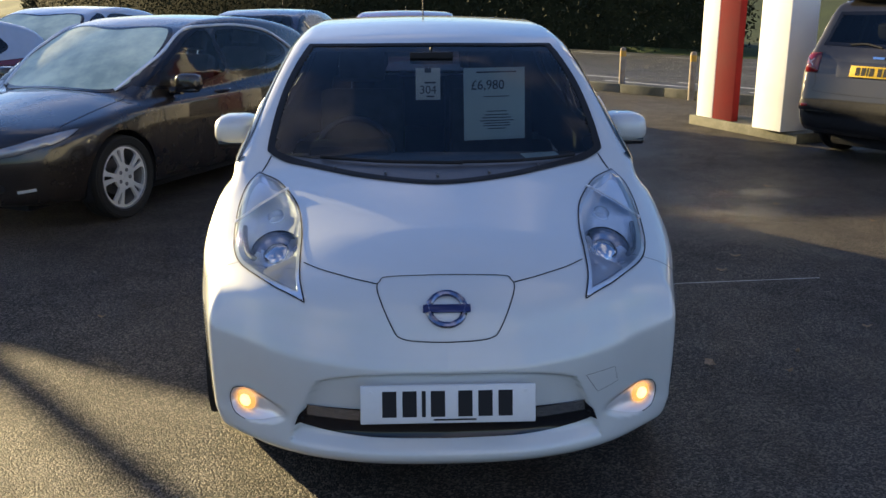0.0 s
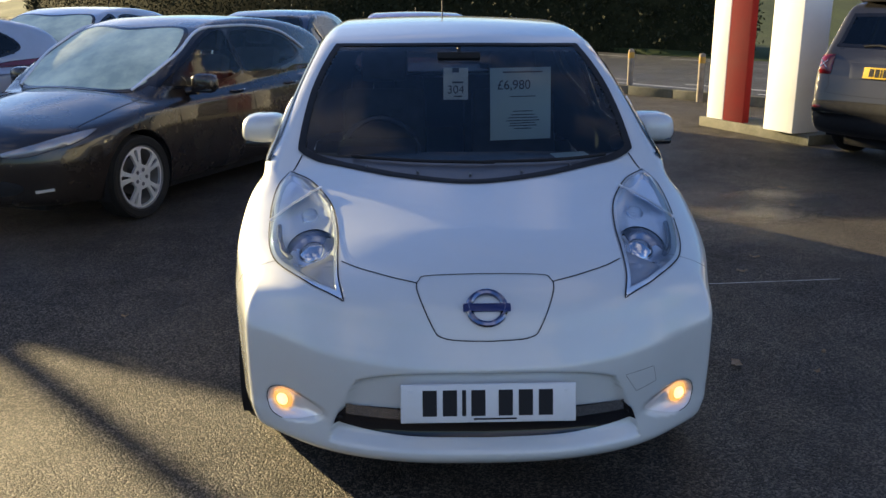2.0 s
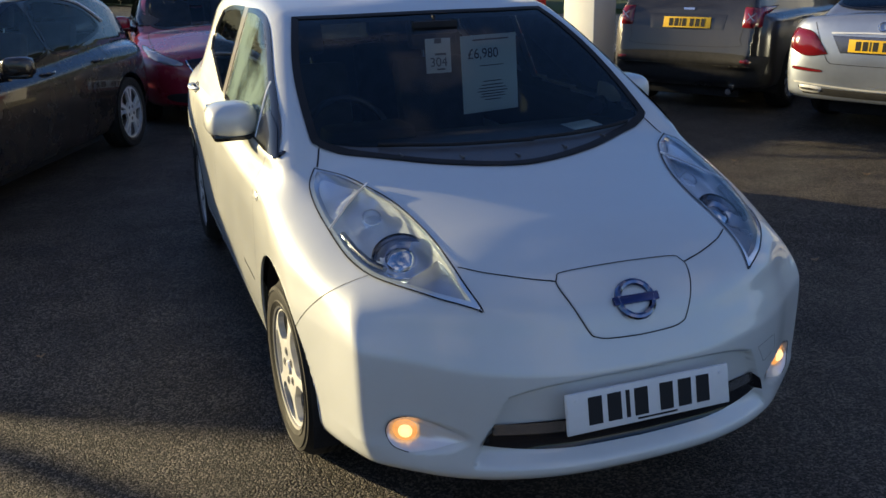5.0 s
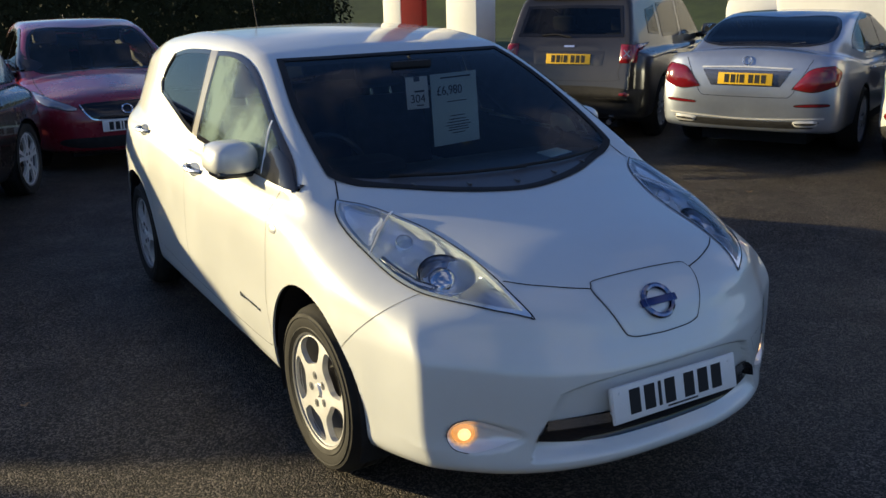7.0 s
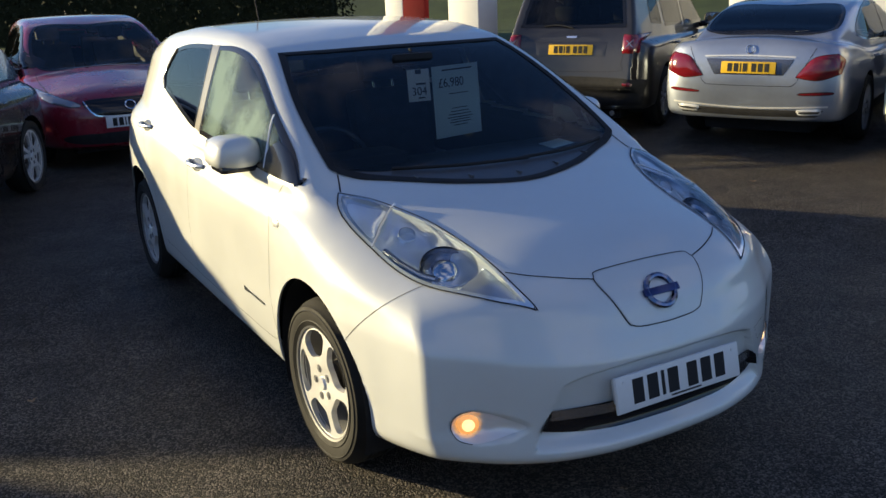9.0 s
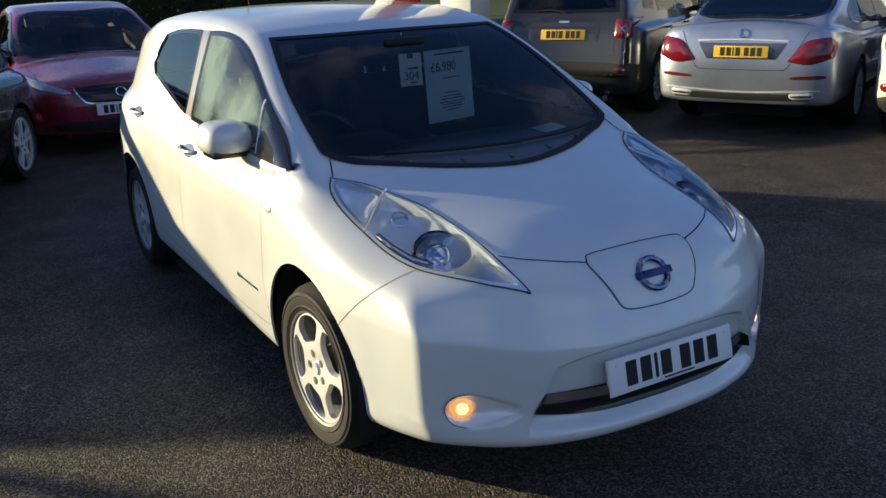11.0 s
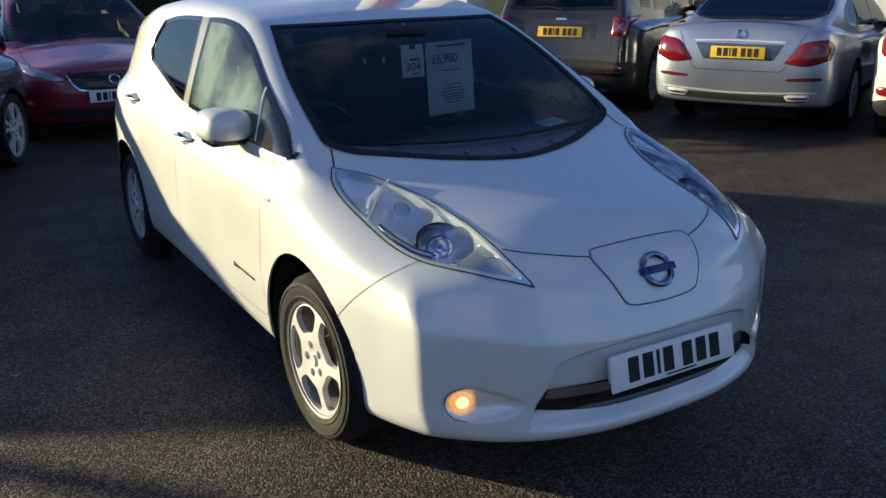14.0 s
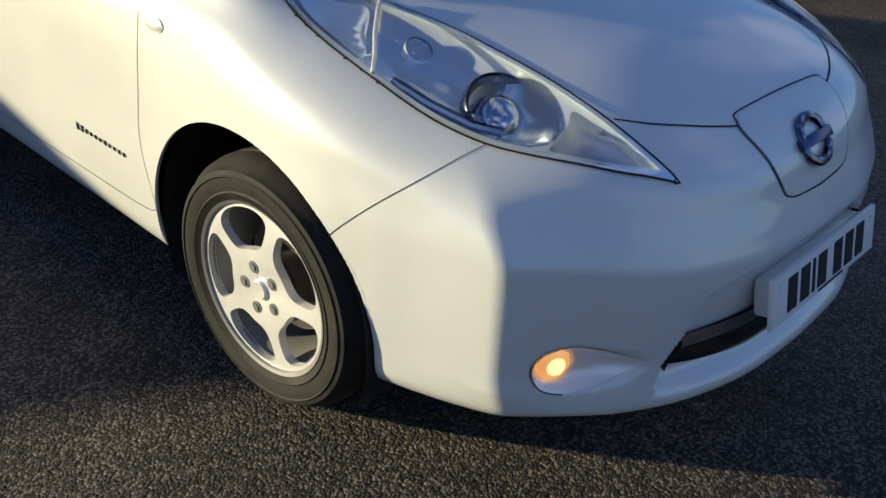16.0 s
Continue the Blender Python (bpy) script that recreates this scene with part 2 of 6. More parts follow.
rp.color_ramp.elements[0].position, rp.color_ramp.elements[1].position = 0.35, 0.65
l_.new(v_.outputs[0], rp.inputs[0]), l_.new(rp.outputs[0], b_.inputs["Base Color"])
DEWY = m_
m_ = mat("painted_white", (0.78, 0.78, 0.76), 0.5)
WHITEWASH = varied(*m_, (0.78, 0.78, 0.76), (0.85, 0.85, 0.83), 1.6, rough=(0.4, 0.6))
m_ = mat("painted_red", (0.30, 0.03, 0.03), 0.8, Specular_IOR_Level=0.08)
REDPANEL = varied(*m_, (0.12, 0.010, 0.012), (0.16, 0.014, 0.016), 1.6, rough=(0.7, 0.9))


# ---- mesh helpers ----
def mesh_of(name, verts, faces, material, normals=None, smooth=True):
    me = bpy.data.meshes.new(name)
    me.from_pydata([tuple(v) for v in verts], [], [tuple(int(i) for i in f) for f in faces])
    me.materials.append(material)
    if smooth:
        me.polygons.foreach_set("use_smooth", [True] * len(me.polygons))
    me.update()
    if normals is not None:
        me.normals_split_custom_set_from_vertices([tuple(v) for v in normals])
    return me


def part(name, bm, material, parent, label=""):
    """Links a bmesh, or a mesh, as one mesh object under a thing or a part."""
    if isinstance(bm, bmesh.types.BMesh):
        me = bpy.data.meshes.new(name)
        bm.to_mesh(me)
        bm.free()
        me.materials.append(material)
        me.polygons.foreach_set("use_smooth", [True] * len(me.polygons))
        me.update()
        me.set_sharp_from_angle(angle=radians(35))
    else:
        me = bm
    ob = new(name, me)
    ob.parent = parent
    if label:
        tagged(ob, label)
    return ob


def box(bm, c, s, bevel=0.0, m=None):
    """A box with centre c and size s, its edges bevelled, added to bm."""
    r = bmesh.ops.create_cube(bm, size=1.0, matrix=(m or Matrix()) @ Matrix.Translation(c) @ Matrix.Diagonal((*s, 1)))
    if bevel:
        es = list({e for v in r["verts"] for e in v.link_edges})
        bmesh.ops.bevel(bm, geom=es, offset=bevel, segments=2, affect="EDGES", profile=0.6)
    return bm


def cyl(bm, a, b, r, r2=None, n=16, caps=True):
    """A tapered cylinder from a to b, added to bm."""
    a, b = Vector(a), Vector(b)
    d = b - a
    m = Matrix.Translation((a + b) / 2) @ d.to_track_quat("Z", "Y").to_matrix().to_4x4()
    bmesh.ops.create_cone(bm, cap_ends=caps, segments=n, radius1=r, radius2=r if r2 is None else r2, depth=d.length, matrix=m)
    return bm


def tube(points, r, n=8, closed=False, taper=None):
    """A bmesh tube along points."""
    bm = bmesh.new()
    pts = [Vector(p) for p in points]
    rings = []
    for i, p in enumerate(pts):
        a, b = pts[i - 1 if i or closed else 0], pts[(i + 1) % len(pts) if closed else min(i + 1, len(pts) - 1)]
        q = (b - a).to_track_quat("Z", "Y")
        rr = r * (taper(i / (len(pts) - 1)) if taper else 1)
        rings.append([bm.verts.new(p + q @ Vector((rr * math.cos(2 * math.pi * k / n), rr * math.sin(2 * math.pi * k / n), 0))) for k in range(n)])
    for i in range(len(rings) - (0 if closed else 1)):
        a, b = rings[i], rings[(i + 1) % len(rings)]
        for k in range(n):
            bm.faces.new((a[k], a[(k + 1) % n], b[(k + 1) % n], b[k]))
    if not closed:
        bm.faces.new(rings[0][::-1]), bm.faces.new(rings[-1])
    return bm


def lathe(profile, n=48, axis="x"):
    """A bmesh turned from (radius, along) pairs about the x axis."""
    bm = bmesh.new()
    rings = [[bm.verts.new((h, r * math.cos(2 * math.pi * k / n), r * math.sin(2 * math.pi * k / n))) for k in range(n)] for r, h in profile]
    for a, b in zip(rings, rings[1:]):
        for k in range(n):
            bm.faces.new((a[k], a[(k + 1) % n], b[(k + 1) % n], b[k]))
    return bm


def curve(keys):
    """A monotone smooth curve through (x, y) keys, for numpy arrays."""
    xs, ys = np.array(keys, float).T
    h, d = np.diff(xs), np.diff(ys) / np.diff(xs)
    m = np.zeros(len(xs))
    m[0], m[-1] = d[0], d[-1]
    for i in range(1, len(xs) - 1):
        if d[i - 1] * d[i] > 0:
            w1, w2 = 2 * h[i] + h[i - 1], h[i] + 2 * h[i - 1]
            m[i] = (w1 + w2) / (w1 / d[i - 1] + w2 / d[i])

    def at(x):
        x = np.clip(np.asarray(x, float), xs[0], xs[-1])
        i = np.clip(np.searchsorted(xs, x) - 1, 0, len(xs) - 2)
        t = (x - xs[i]) / h[i]
        return ((1 + 2 * t) * (1 - t) ** 2 * ys[i] + t * (1 - t) ** 2 * h[i] * m[i]
                + t * t * (3 - 2 * t) * ys[i + 1] + t * t * (t - 1) * h[i] * m[i + 1])
    return at


def smax(a, b, k):
    h = np.clip(0.5 - 0.5 * (b - a) / k, 0, 1)
    return b + (a - b) * h + k * h * (1 - h)


def smin(a, b, k):
    return -smax(-a, -b, k)


def spline(keys, n=12, closed=True):
    """A dense Catmull-Rom outline through 2D keys; a key with a third value is a sharp corner."""
    out, m = [], len(keys)
    for i in range(m if closed else m - 1):
        p1, p2 = keys[i], keys[(i + 1) % m]
        p0 = keys[i - 1] if (i or closed) else p1
        p3 = keys[(i + 2) % m] if (closed or i + 2 < m) else p2
        if len(p1) > 2:
            p0 = p1
        if len(p2) > 2:
            p3 = p2
        p0, p1, p2, p3 = (np.array(p[:2], float) for p in (p0, p1, p2, p3))
        for t in np.linspace(0, 1, n, endpoint=False):
            out.append(0.5 * (2 * p1 + (p2 - p0) * t + (2 * p0 - 5 * p1 + 4 * p2 - p3) * t * t + (3 * p1 - p0 - 3 * p2 + p3) * t ** 3))
    if not closed:
        out.append(np.array(keys[-1][:2], float))
    return np.array(out)


def inset(poly, d):
    """A closed outline moved inwards by d (outwards if negative)."""
    p = np.asarray(poly)
    t = np.roll(p, -1, 0) - np.roll(p, 1, 0)
    t /= np.linalg.norm(t, axis=1, keepdims=True) + 1e-9
    area = 0.5 * np.sum(p[:, 0] * np.roll(p[:, 1], -1) - np.roll(p[:, 0], -1) * p[:, 1])
    nrm = np.stack([-t[:, 1], t[:, 0]], 1) * (1 if area > 0 else -1)
    return p + nrm * d


def inside(poly, q):
    """Which of the 2D points q lie in the outline."""
    x, y = q[..., 0], q[..., 1]
    res = np.zeros(x.shape, bool)
    for (x1, y1), (x2, y2) in zip(poly, np.roll(poly, -1, 0)):
        if y1 != y2:
            res ^= ((y1 > y) != (y2 > y)) & (x < (x2 - x1) * (y - y1) / (y2 - y1) + x1)
    return res


class Skin:
    """A car's outer skin: f < 0 inside, in the car's own space (nose at y = 0, tail at y = L, ground at z = 0, x across)."""

    def __init__(self, f, length):
        self.f, self.length = f, length

    def normal(self, p):
        e, g = 2e-3, np.zeros_like(p)
        for i in range(3):
            d = np.zeros(3)
            d[i] = e
            g[..., i] = self.f(p + d) - self.f(p - d)
        return g / (np.linalg.norm(g, axis=-1, keepdims=True) + 1e-12)

    def march(self, o, d, far, steps=40):
        """From o along d, the first place on the skin (from outside), by steps and halving."""
        o, d = np.broadcast_arrays(np.asarray(o, float), np.asarray(d, float))
        lo, hi = np.zeros(o.shape[:-1]), np.full(o.shape[:-1], far)
        done = np.zeros(o.shape[:-1], bool)
        for s in np.linspace(0, far, steps):
            todo = ~done
            if not todo.any():
                break
            neg = np.zeros(done.shape, bool)
            neg[todo] = self.f(o[todo] + d[todo] * s) < 0
            hi = np.where(neg, s, hi)
            done |= neg
            lo = np.where(~done, s, lo)
        for _ in range(13):
            mid = (lo + hi) / 2
            neg = self.f(o + d * mid[..., None]) < 0
            hi, lo = np.where(neg, mid, hi), np.where(neg, lo, mid)
        return o + d * hi[..., None]

    def shell(self, nu, nv, z0=0.62, cap=0.75):
        """The skin as a grid round a spine with round ends. Returns places (nv, nu, 3)."""
        ys, th = [], []
        nc = int(nv * 0.27)
        for a in np.linspace(0.0, math.pi / 2, nc, endpoint=False):
            ys.append(cap), th.append(max(a, 0.004))
        for y in np.linspace(cap, self.length - cap, nv - 2 * nc + 1):
            ys.append(y), th.append(math.pi / 2)
        for a in np.linspace(math.pi / 2, math.pi, nc + 1)[1:]:
            ys.append(self.length - cap), th.append(min(a, math.pi - 0.004))
        ys, th = np.array(ys)[:, None], np.array(th)[:, None]
        u = np.linspace(0, 2 * math.pi, nu, endpoint=False)[None]
        d = np.stack([np.sin(th) * np.sin(u), -np.cos(th) + 0 * u, np.sin(th) * np.cos(u)], -1)
        o = np.stack([0 * ys + 0 * u, ys + 0 * u, z0 + 0 * ys + 0 * u], -1)
        lo, hi = np.zeros(d.shape[:2]), np.full(d.shape[:2], 2.2)
        for _ in range(17):
            mid = (lo + hi) / 2
            neg = self.f(o + d * mid[..., None]) < 0
            lo, hi = np.where(neg, mid, lo), np.where(neg, hi, mid)
        return o + d * lo[..., None]

    def lay(self, q, way, side=1):
        """Lays 2D points on the skin. way: 'side' (y, z), 'top' (x, y), 'front' (x, z) or 'back' (x, z)."""
        q = np.asarray(q, float)
        a, b, o = q[..., 0], q[..., 1], np.zeros(q.shape[:-1])
        if way == "side":
            return self.march(np.stack([o + side * 1.3, a, b], -1), (-side, 0.0, 0.0), 1.0, 34)
        if way == "top":
            return self.march(np.stack([a, b, o + 2.0], -1), (0.0, 0.0, -1.0), 1.6, 44)
        if way == "front":
            return self.march(np.stack([a, o - 0.6, b], -1), (0.0, 1.0, 0.0), 1.9, 50)
        return self.march(np.stack([a, o + self.length + 0.6, b], -1), (0.0, -1.0, 0.0), 1.9, 50)

    def patch(self, outline, way, side=1, cell=0.03, lift=0.002, bulge=None, hole=None, rim=0.0):
        """A sheet with exactly this outline, laid on the skin and lifted off it; bulge(q, edge) adds to the lift. Returns (verts, faces, normals)."""
        bm = bmesh.new()
        ol = np.asarray(outline)
        bm.faces.new([bm.verts.new((a, b, 0)) for a, b in ol])
        for ax in (0, 1):
            for v in np.arange(math.floor(ol[:, ax].min() / cell) * cell + cell, ol[:, ax].max(), cell):
                no = (1, 0, 0) if ax == 0 else (0, 1, 0)
                bmesh.ops.bisect_plane(bm, geom=bm.verts[:] + bm.edges[:] + bm.faces[:], plane_co=(v, v, 0), plane_no=no, dist=1e-6)
        bmesh.ops.triangulate(bm, faces=[f for f in bm.faces if len(f.verts) > 4])
        bm.verts.ensure_lookup_table()
        q = np.array([v.co[:2] for v in bm.verts])
        faces = [[v.index for v in f.verts] for f in bm.faces]
        bm.verts.index_update()
        faces = [[v.index for v in f.verts] for f in bm.faces]
        bm.free()
        p = self.lay(q, way, side)
        nr = self.normal(p)
        h = np.full(len(q), lift)
        if bulge:
            h = h + bulge(q, edge_distance(ol, q))
        out = p + nr * h[:, None]
        # face turning: outwards
        f0 = faces[len(faces) // 2]
        c = np.cross(out[f0[1]] - out[f0[0]], out[f0[2]] - out[f0[0]])
        if c @ nr[f0[0]] < 0:
            faces = [f[::-1] for f in faces]
        return out, faces, (nr if not bulge else None)

    def ribbon(self, line, way, side=1, width=0.005, lift=0.0015, closed=False):
        """A thin strip along a 2D line, on the skin. Returns (verts, faces, normals)."""
        p = self.lay(line, way, side)
        nr = self.normal(p)
        if closed:
            t = np.roll(p, -1, 0) - np.roll(p, 1, 0)
        else:
            t = np.gradient(p, axis=0)
        s = np.cross(nr, t)
        s /= np.linalg.norm(s, axis=1, keepdims=True) + 1e-9
        a, b = p + nr * lift + s * width / 2, p + nr * lift - s * width / 2
        k = len(p)
        faces = [(i, (i + 1) % k, k + (i + 1) % k, k + i) for i in range(k if closed else k - 1)]
        m = len(p) // 2
        j = (m + 1) % k if m + 1 < k or closed else m - 1
        if np.cross(p[j] - p[m], b[m] - a[m]) @ nr[m] * (1 if j > m else -1) < 0:
            faces = [f[::-1] for f in faces]
        return np.concatenate([a, b]), faces, np.concatenate([nr, nr])


def edge_distance(ol, q):
    """How far each 2D point is from the outline."""
    best = np.full(len(q), 9.0)
    for a, b in zip(ol, np.roll(ol, -1, 0)):
        ab = b - a
        t = np.clip(((q - a) @ ab) / (ab @ ab + 1e-12), 0, 1)
        best = np.minimum(best, np.linalg.norm(q - (a + t[:, None] * ab), axis=1))
    return best


def sheet(name, made, material, parent, label=""):
    """A patch or ribbon as a part."""
    v, f, nr = made
    return part(name, mesh_of(name, v, f, material, nr), material, parent, label)


# ---- cars: general ----
def make_skin(s):
    """The skin of a car from its profile curves."""
    side, nose, tail, deck, crown, roof, gw = (curve(s[k]) for k in ("side", "nose", "tail", "deck", "crown", "roof", "gw"))
    nf, df, nr, dr = s["plan"]
    if "corner" in s:
        front, flank = (curve(k) for k in s["corner"])
    half = s["length"] / 2

    def f(p):
        x, y, z = np.abs(p[..., 0]), p[..., 1], p[..., 2]
        w = side(z)
        for yc in s["axles"]:
            w = w + s.get("flare", 0.012) * np.exp(-((y - yc) / 0.33) ** 2 - ((z - 0.55) / 0.3) ** 2)
        yy = y - s["recess"](x, z) if "recess" in s else y
        zn = z - s.get("brow", 0.0) * (x / 0.75) ** 2 * np.exp(-((z - 0.62) / 0.11) ** 2)
        a = np.clip((df + nose(zn) - yy) / df, 0, None)
        b = np.clip((y - tail(z) + dr) / dr, 0, None)
        n = np.where(y < half, nf, nr)
        e = np.where(y < half, a, b)
        body = (((x / w) ** n + e ** n) ** (1 / n) - 1) * 0.85
        if "corner" in s:
            # the bumper's front and side meet in a tight corner outside the fog lamps
            face = -(yy - nose(zn) - front(x * 0.878 / w)) * 0.82
            k = np.clip((0.83 - z) / 0.19, 0, 1)
            k = k * k * (3 - 2 * k) * np.clip((1.1 - y) / 0.2, 0, 1) * np.clip((z - 0.20) / 0.14, 0, 1)
            body = body + (smax(face, (x - w * flank(y - nose(zn)) / 0.878) * 0.92, 0.016) - body) * k
        top = z - deck(y) + crown(y) * (x / 0.8) ** s.get("crest", 2)
        low = smax(smax(body, top, s.get("round", 0.07)), s.get("floor", 0.19) - z, 0.05)
        g = (x - gw(y) + s["lean"] * np.maximum(z - 1.0, 0)) * 0.93
        t = (z - roof(y - s["bow"] * x * x) + s["rcrown"] * x * x) * 0.85
        return smin(low, np.maximum(smax(g, t, s.get("rround", 0.07)), 0.5 - z), 0.03)
    return Skin(f, s["length"])


def split_shell(sk, s, nu, nv, holes, label):
    """The shell's faces sorted into parts: label(places) gives a part's number for each face, holes are cut away."""
    g = sk.shell(nu, nv)
    g[0], g[-1] = g[0].mean(0), g[-1].mean(0)
    p = g.reshape(-1, 3)
    r = s["arch"]
    for yc, rr in zip(s.get("arches", s["axles"]), (r, r)):
        d = np.hypot(p[:, 1] - yc, p[:, 2] - s["hub"])
        near = (np.abs(d - rr) < 0.011 * 360 / nu) & (np.abs(p[:, 0]) > 0.6)
        k = np.where(near, rr / np.maximum(d, 1e-6), 1.0)
        p[:, 1] = yc + (p[:, 1] - yc) * k
        p[:, 2] = s["hub"] + (p[:, 2] - s["hub"]) * k
    i, j = np.meshgrid(np.arange(g.shape[0] - 1), np.arange(nu), indexing="ij")
    j2 = (j + 1) % nu
    q = np.stack([i * nu + j, i * nu + j2, (i + 1) * nu + j2, (i + 1) * nu + j], -1).reshape(-1, 4)
    c = p[q].mean(1)
    keep = np.ones(len(q), bool)
    for yc in s.get("arches", s["axles"]):
        keep &= ~((np.hypot(c[:, 1] - yc, c[:, 2] - s["hub"]) < r) & (np.abs(c[:, 0]) > 0.6))
    for way, side, ol in holes:
        if way == "side":
            keep &= ~(inside(ol, c[:, 1:]) & (c[:, 0] * side > 0.3))
        elif way == "top":
            keep &= ~(inside(ol, c[:, :2]) & (c[:, 2] > 0.6))
        elif way == "front":
            keep &= ~(inside(ol, c[:, [0, 2]]) & (c[:, 1] < 1.6))
        else:
            keep &= ~(inside(ol, c[:, [0, 2]]) & (c[:, 1] > s["length"] / 2))
    return p, sk.normal(p), q, c, keep, label(c)


def submesh(name, p, nr, q, material):
    used, inv = np.unique(q, return_inverse=True)
    return mesh_of(name, p[used], inv.reshape(q.shape), material, nr[used])


WHEELS = {}


def wheel_mesh_parts(r=0.316, w=0.205, rim=0.213, style="five", holes=5, twist=0.0):
    """The meshes of a wheel, made once for each kind."""
    key = (round(r, 3), w, rim, style, holes)
    if key not in WHEELS:
        WHEELS[key] = make_wheel(r, w, rim, style, holes, twist)
    return WHEELS[key]


def make_wheel(r=0.316, w=0.205, rim=0.213, style="five", holes=5, twist=0.0):
    """Meshes of a wheel about the x axis, its outer face towards +x at x = 0: name, mesh, material."""
    out = []
    h = w
    prof = [(rim - 0.004, -0.012), (rim + 0.008, -0.004), (rim + 0.018, 0.0), (rim + 0.022, 0.003), (rim + 0.026, 0.0), (rim + 0.045, 0.004), (rim + 0.058, 0.004), (rim + 0.061, 0.007), (rim + 0.064, 0.003), (rim + 0.075, 0.001), (r - 0.020, -0.014), (r - 0.006, -0.03),
            (r, -0.055), (r, -0.066), (r - 0.008, -0.068), (r - 0.008, -0.076), (r, -0.078), (r, -0.097), (r - 0.008, -0.099), (r - 0.008, -0.107), (r, -0.109),
            (r, -0.128), (r - 0.008, -0.130), (r - 0.008, -0.138), (r, -0.140), (r, -h + 0.055), (r - 0.006, -h + 0.03), (r - 0.03, -h + 0.01), (rim + 0.03, -h), (rim - 0.004, -h + 0.02)]
    bm = lathe(prof, 64)
    out.append(("tyre", bm, RUBBER))
    bm = bmesh.new()
    for k in range(66):
        m = Matrix.Rotation(2 * math.pi * k / 66, 4, "X")
        box(bm, (-0.048, 0, r - 0.0112), (0.026, 0.0225, 0.012), 0, m @ Matrix.Rotation(radians(9), 4, "Z"))
        box(bm, (-w + 0.048, 0, r - 0.0112), (0.026, 0.0225, 0.012), 0, m @ Matrix.Rotation(radians(9), 4, "Z"))
    out.append(("tread", bm, RUBBER))
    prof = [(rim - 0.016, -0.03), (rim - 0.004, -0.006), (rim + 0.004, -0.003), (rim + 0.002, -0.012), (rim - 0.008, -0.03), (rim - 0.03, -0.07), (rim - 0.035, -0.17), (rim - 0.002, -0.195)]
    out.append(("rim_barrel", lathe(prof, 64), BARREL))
    nt, nrr = holes * 40, 30
    rs = np.linspace(0.02, rim - 0.006, nrr)
    th = np.linspace(0, 2 * math.pi, nt, endpoint=False)
    R, T = np.meshgrid(rs, th, indexing="ij")
    per = 2 * math.pi / holes

    def gap(R, T):
        a = (np.mod(T, per) - per / 2)
        a = a - twist * (R - 0.1)
        u, v = a * R, R - (rim * 0.655)
        if style == "five":
            v = R - 0.151
            return ((np.abs(u) / np.maximum(0.077 + 0.62 * v, 0.001)) ** 3.4 + (np.abs(v) / 0.0505) ** 3.4) ** (1 / 3.4) - 1
        if style == "twin":
            wide = ((np.abs(a) / 0.37) ** 6 + (np.abs(v) / 0.062) ** 6) ** (1 / 6) - 1
            slot = (((per / 2 - np.abs(a)) / np.clip(0.05 + 0.5 * (v + 0.03), 0.001, 1)) ** 4 + (np.abs(v - 0.012) / 0.048) ** 4) ** 0.25 - 1
            return np.minimum(wide, slot)
        if style == "slim":
            return ((np.abs(u) / np.maximum(0.015 + 0.30 * (v + 0.06), 0.001)) ** 5 + (np.abs(v) / 0.068) ** 5) ** 0.2 - 1
        return np.maximum(np.abs(u) / (0.012 + 0.28 * (v + 0.068)), np.abs(v) / 0.068) - 1
    e = 1e-4
    for _ in range(3):
        v = gap(R, T)
        gr, gt = (gap(R + e, T) - v) / e, (gap(R, T + e / np.maximum(R, 0.02)) - v) / e
        dist = v / (np.hypot(gr, gt) + 1e-9)
        near = np.abs(dist) < 0.0045
        R = np.where(near, R - dist * gr / (np.hypot(gr, gt) + 1e-9) * 0.9, R)
        T = np.where(near, T - dist * gt / (np.hypot(gr, gt) + 1e-9) / np.maximum(R, 0.02) * 0.9, T)
    R = np.minimum(R, rim - 0.006)
    X = -0.013 + 0.006 * np.sin(np.clip(R / rim, 0, 1) * math.pi)
    i, j = np.meshgrid(np.arange(nrr - 1), np.arange(nt), indexing="ij")
    q = np.stack([i * nt + j, i * nt + (j + 1) % nt, (i + 1) * nt + (j + 1) % nt, (i + 1) * nt + j], -1).reshape(-1, 4)
    P = np.stack([X, R * np.cos(T), R * np.sin(T)], -1).reshape(-1, 3)
    Rc, Tc = R.reshape(-1)[q].mean(1), None
    cc = P[q].mean(1)
    keep = gap(np.hypot(cc[:, 1], cc[:, 2]), np.mod(np.arctan2(cc[:, 2], cc[:, 1]), 2 * math.pi)) > 0
    q = q[keep]
    used, inv = np.unique(q, return_inverse=True)
    bm = bmesh.new()
    vs = [bm.verts.new(tuple(v)) for v in P[used]]
    for f in inv.reshape(q.shape):
        bm.faces.new([vs[k] for k in f])
    bm.faces.new([vs[k] for k in range(nt)]) if len(used) and used[0] == 0 else None
    ex = bmesh.ops.extrude_face_region(bm, geom=bm.faces[:])
    for v in ex["geom"]:
        if isinstance(v, bmesh.types.BMVert):
            v.co.x -= 0.022
    bmesh.ops.recalc_face_normals(bm, faces=bm.faces[:])
    out.append(("rim", bm, ALLOY))
    bm = lathe([(0.022, -0.002), (0.024, -0.004), (0.026, -0.012)], 24)
    bmesh.ops.create_circle(bm, cap_ends=True, segments=24, radius=0.022, matrix=Matrix.Translation((-0.002, 0, 0)) @ Matrix.Rotation(math.pi / 2, 4, "Y"))
    out.append(("centre_cap", bm, ALLOY))
    bm = bmesh.new()
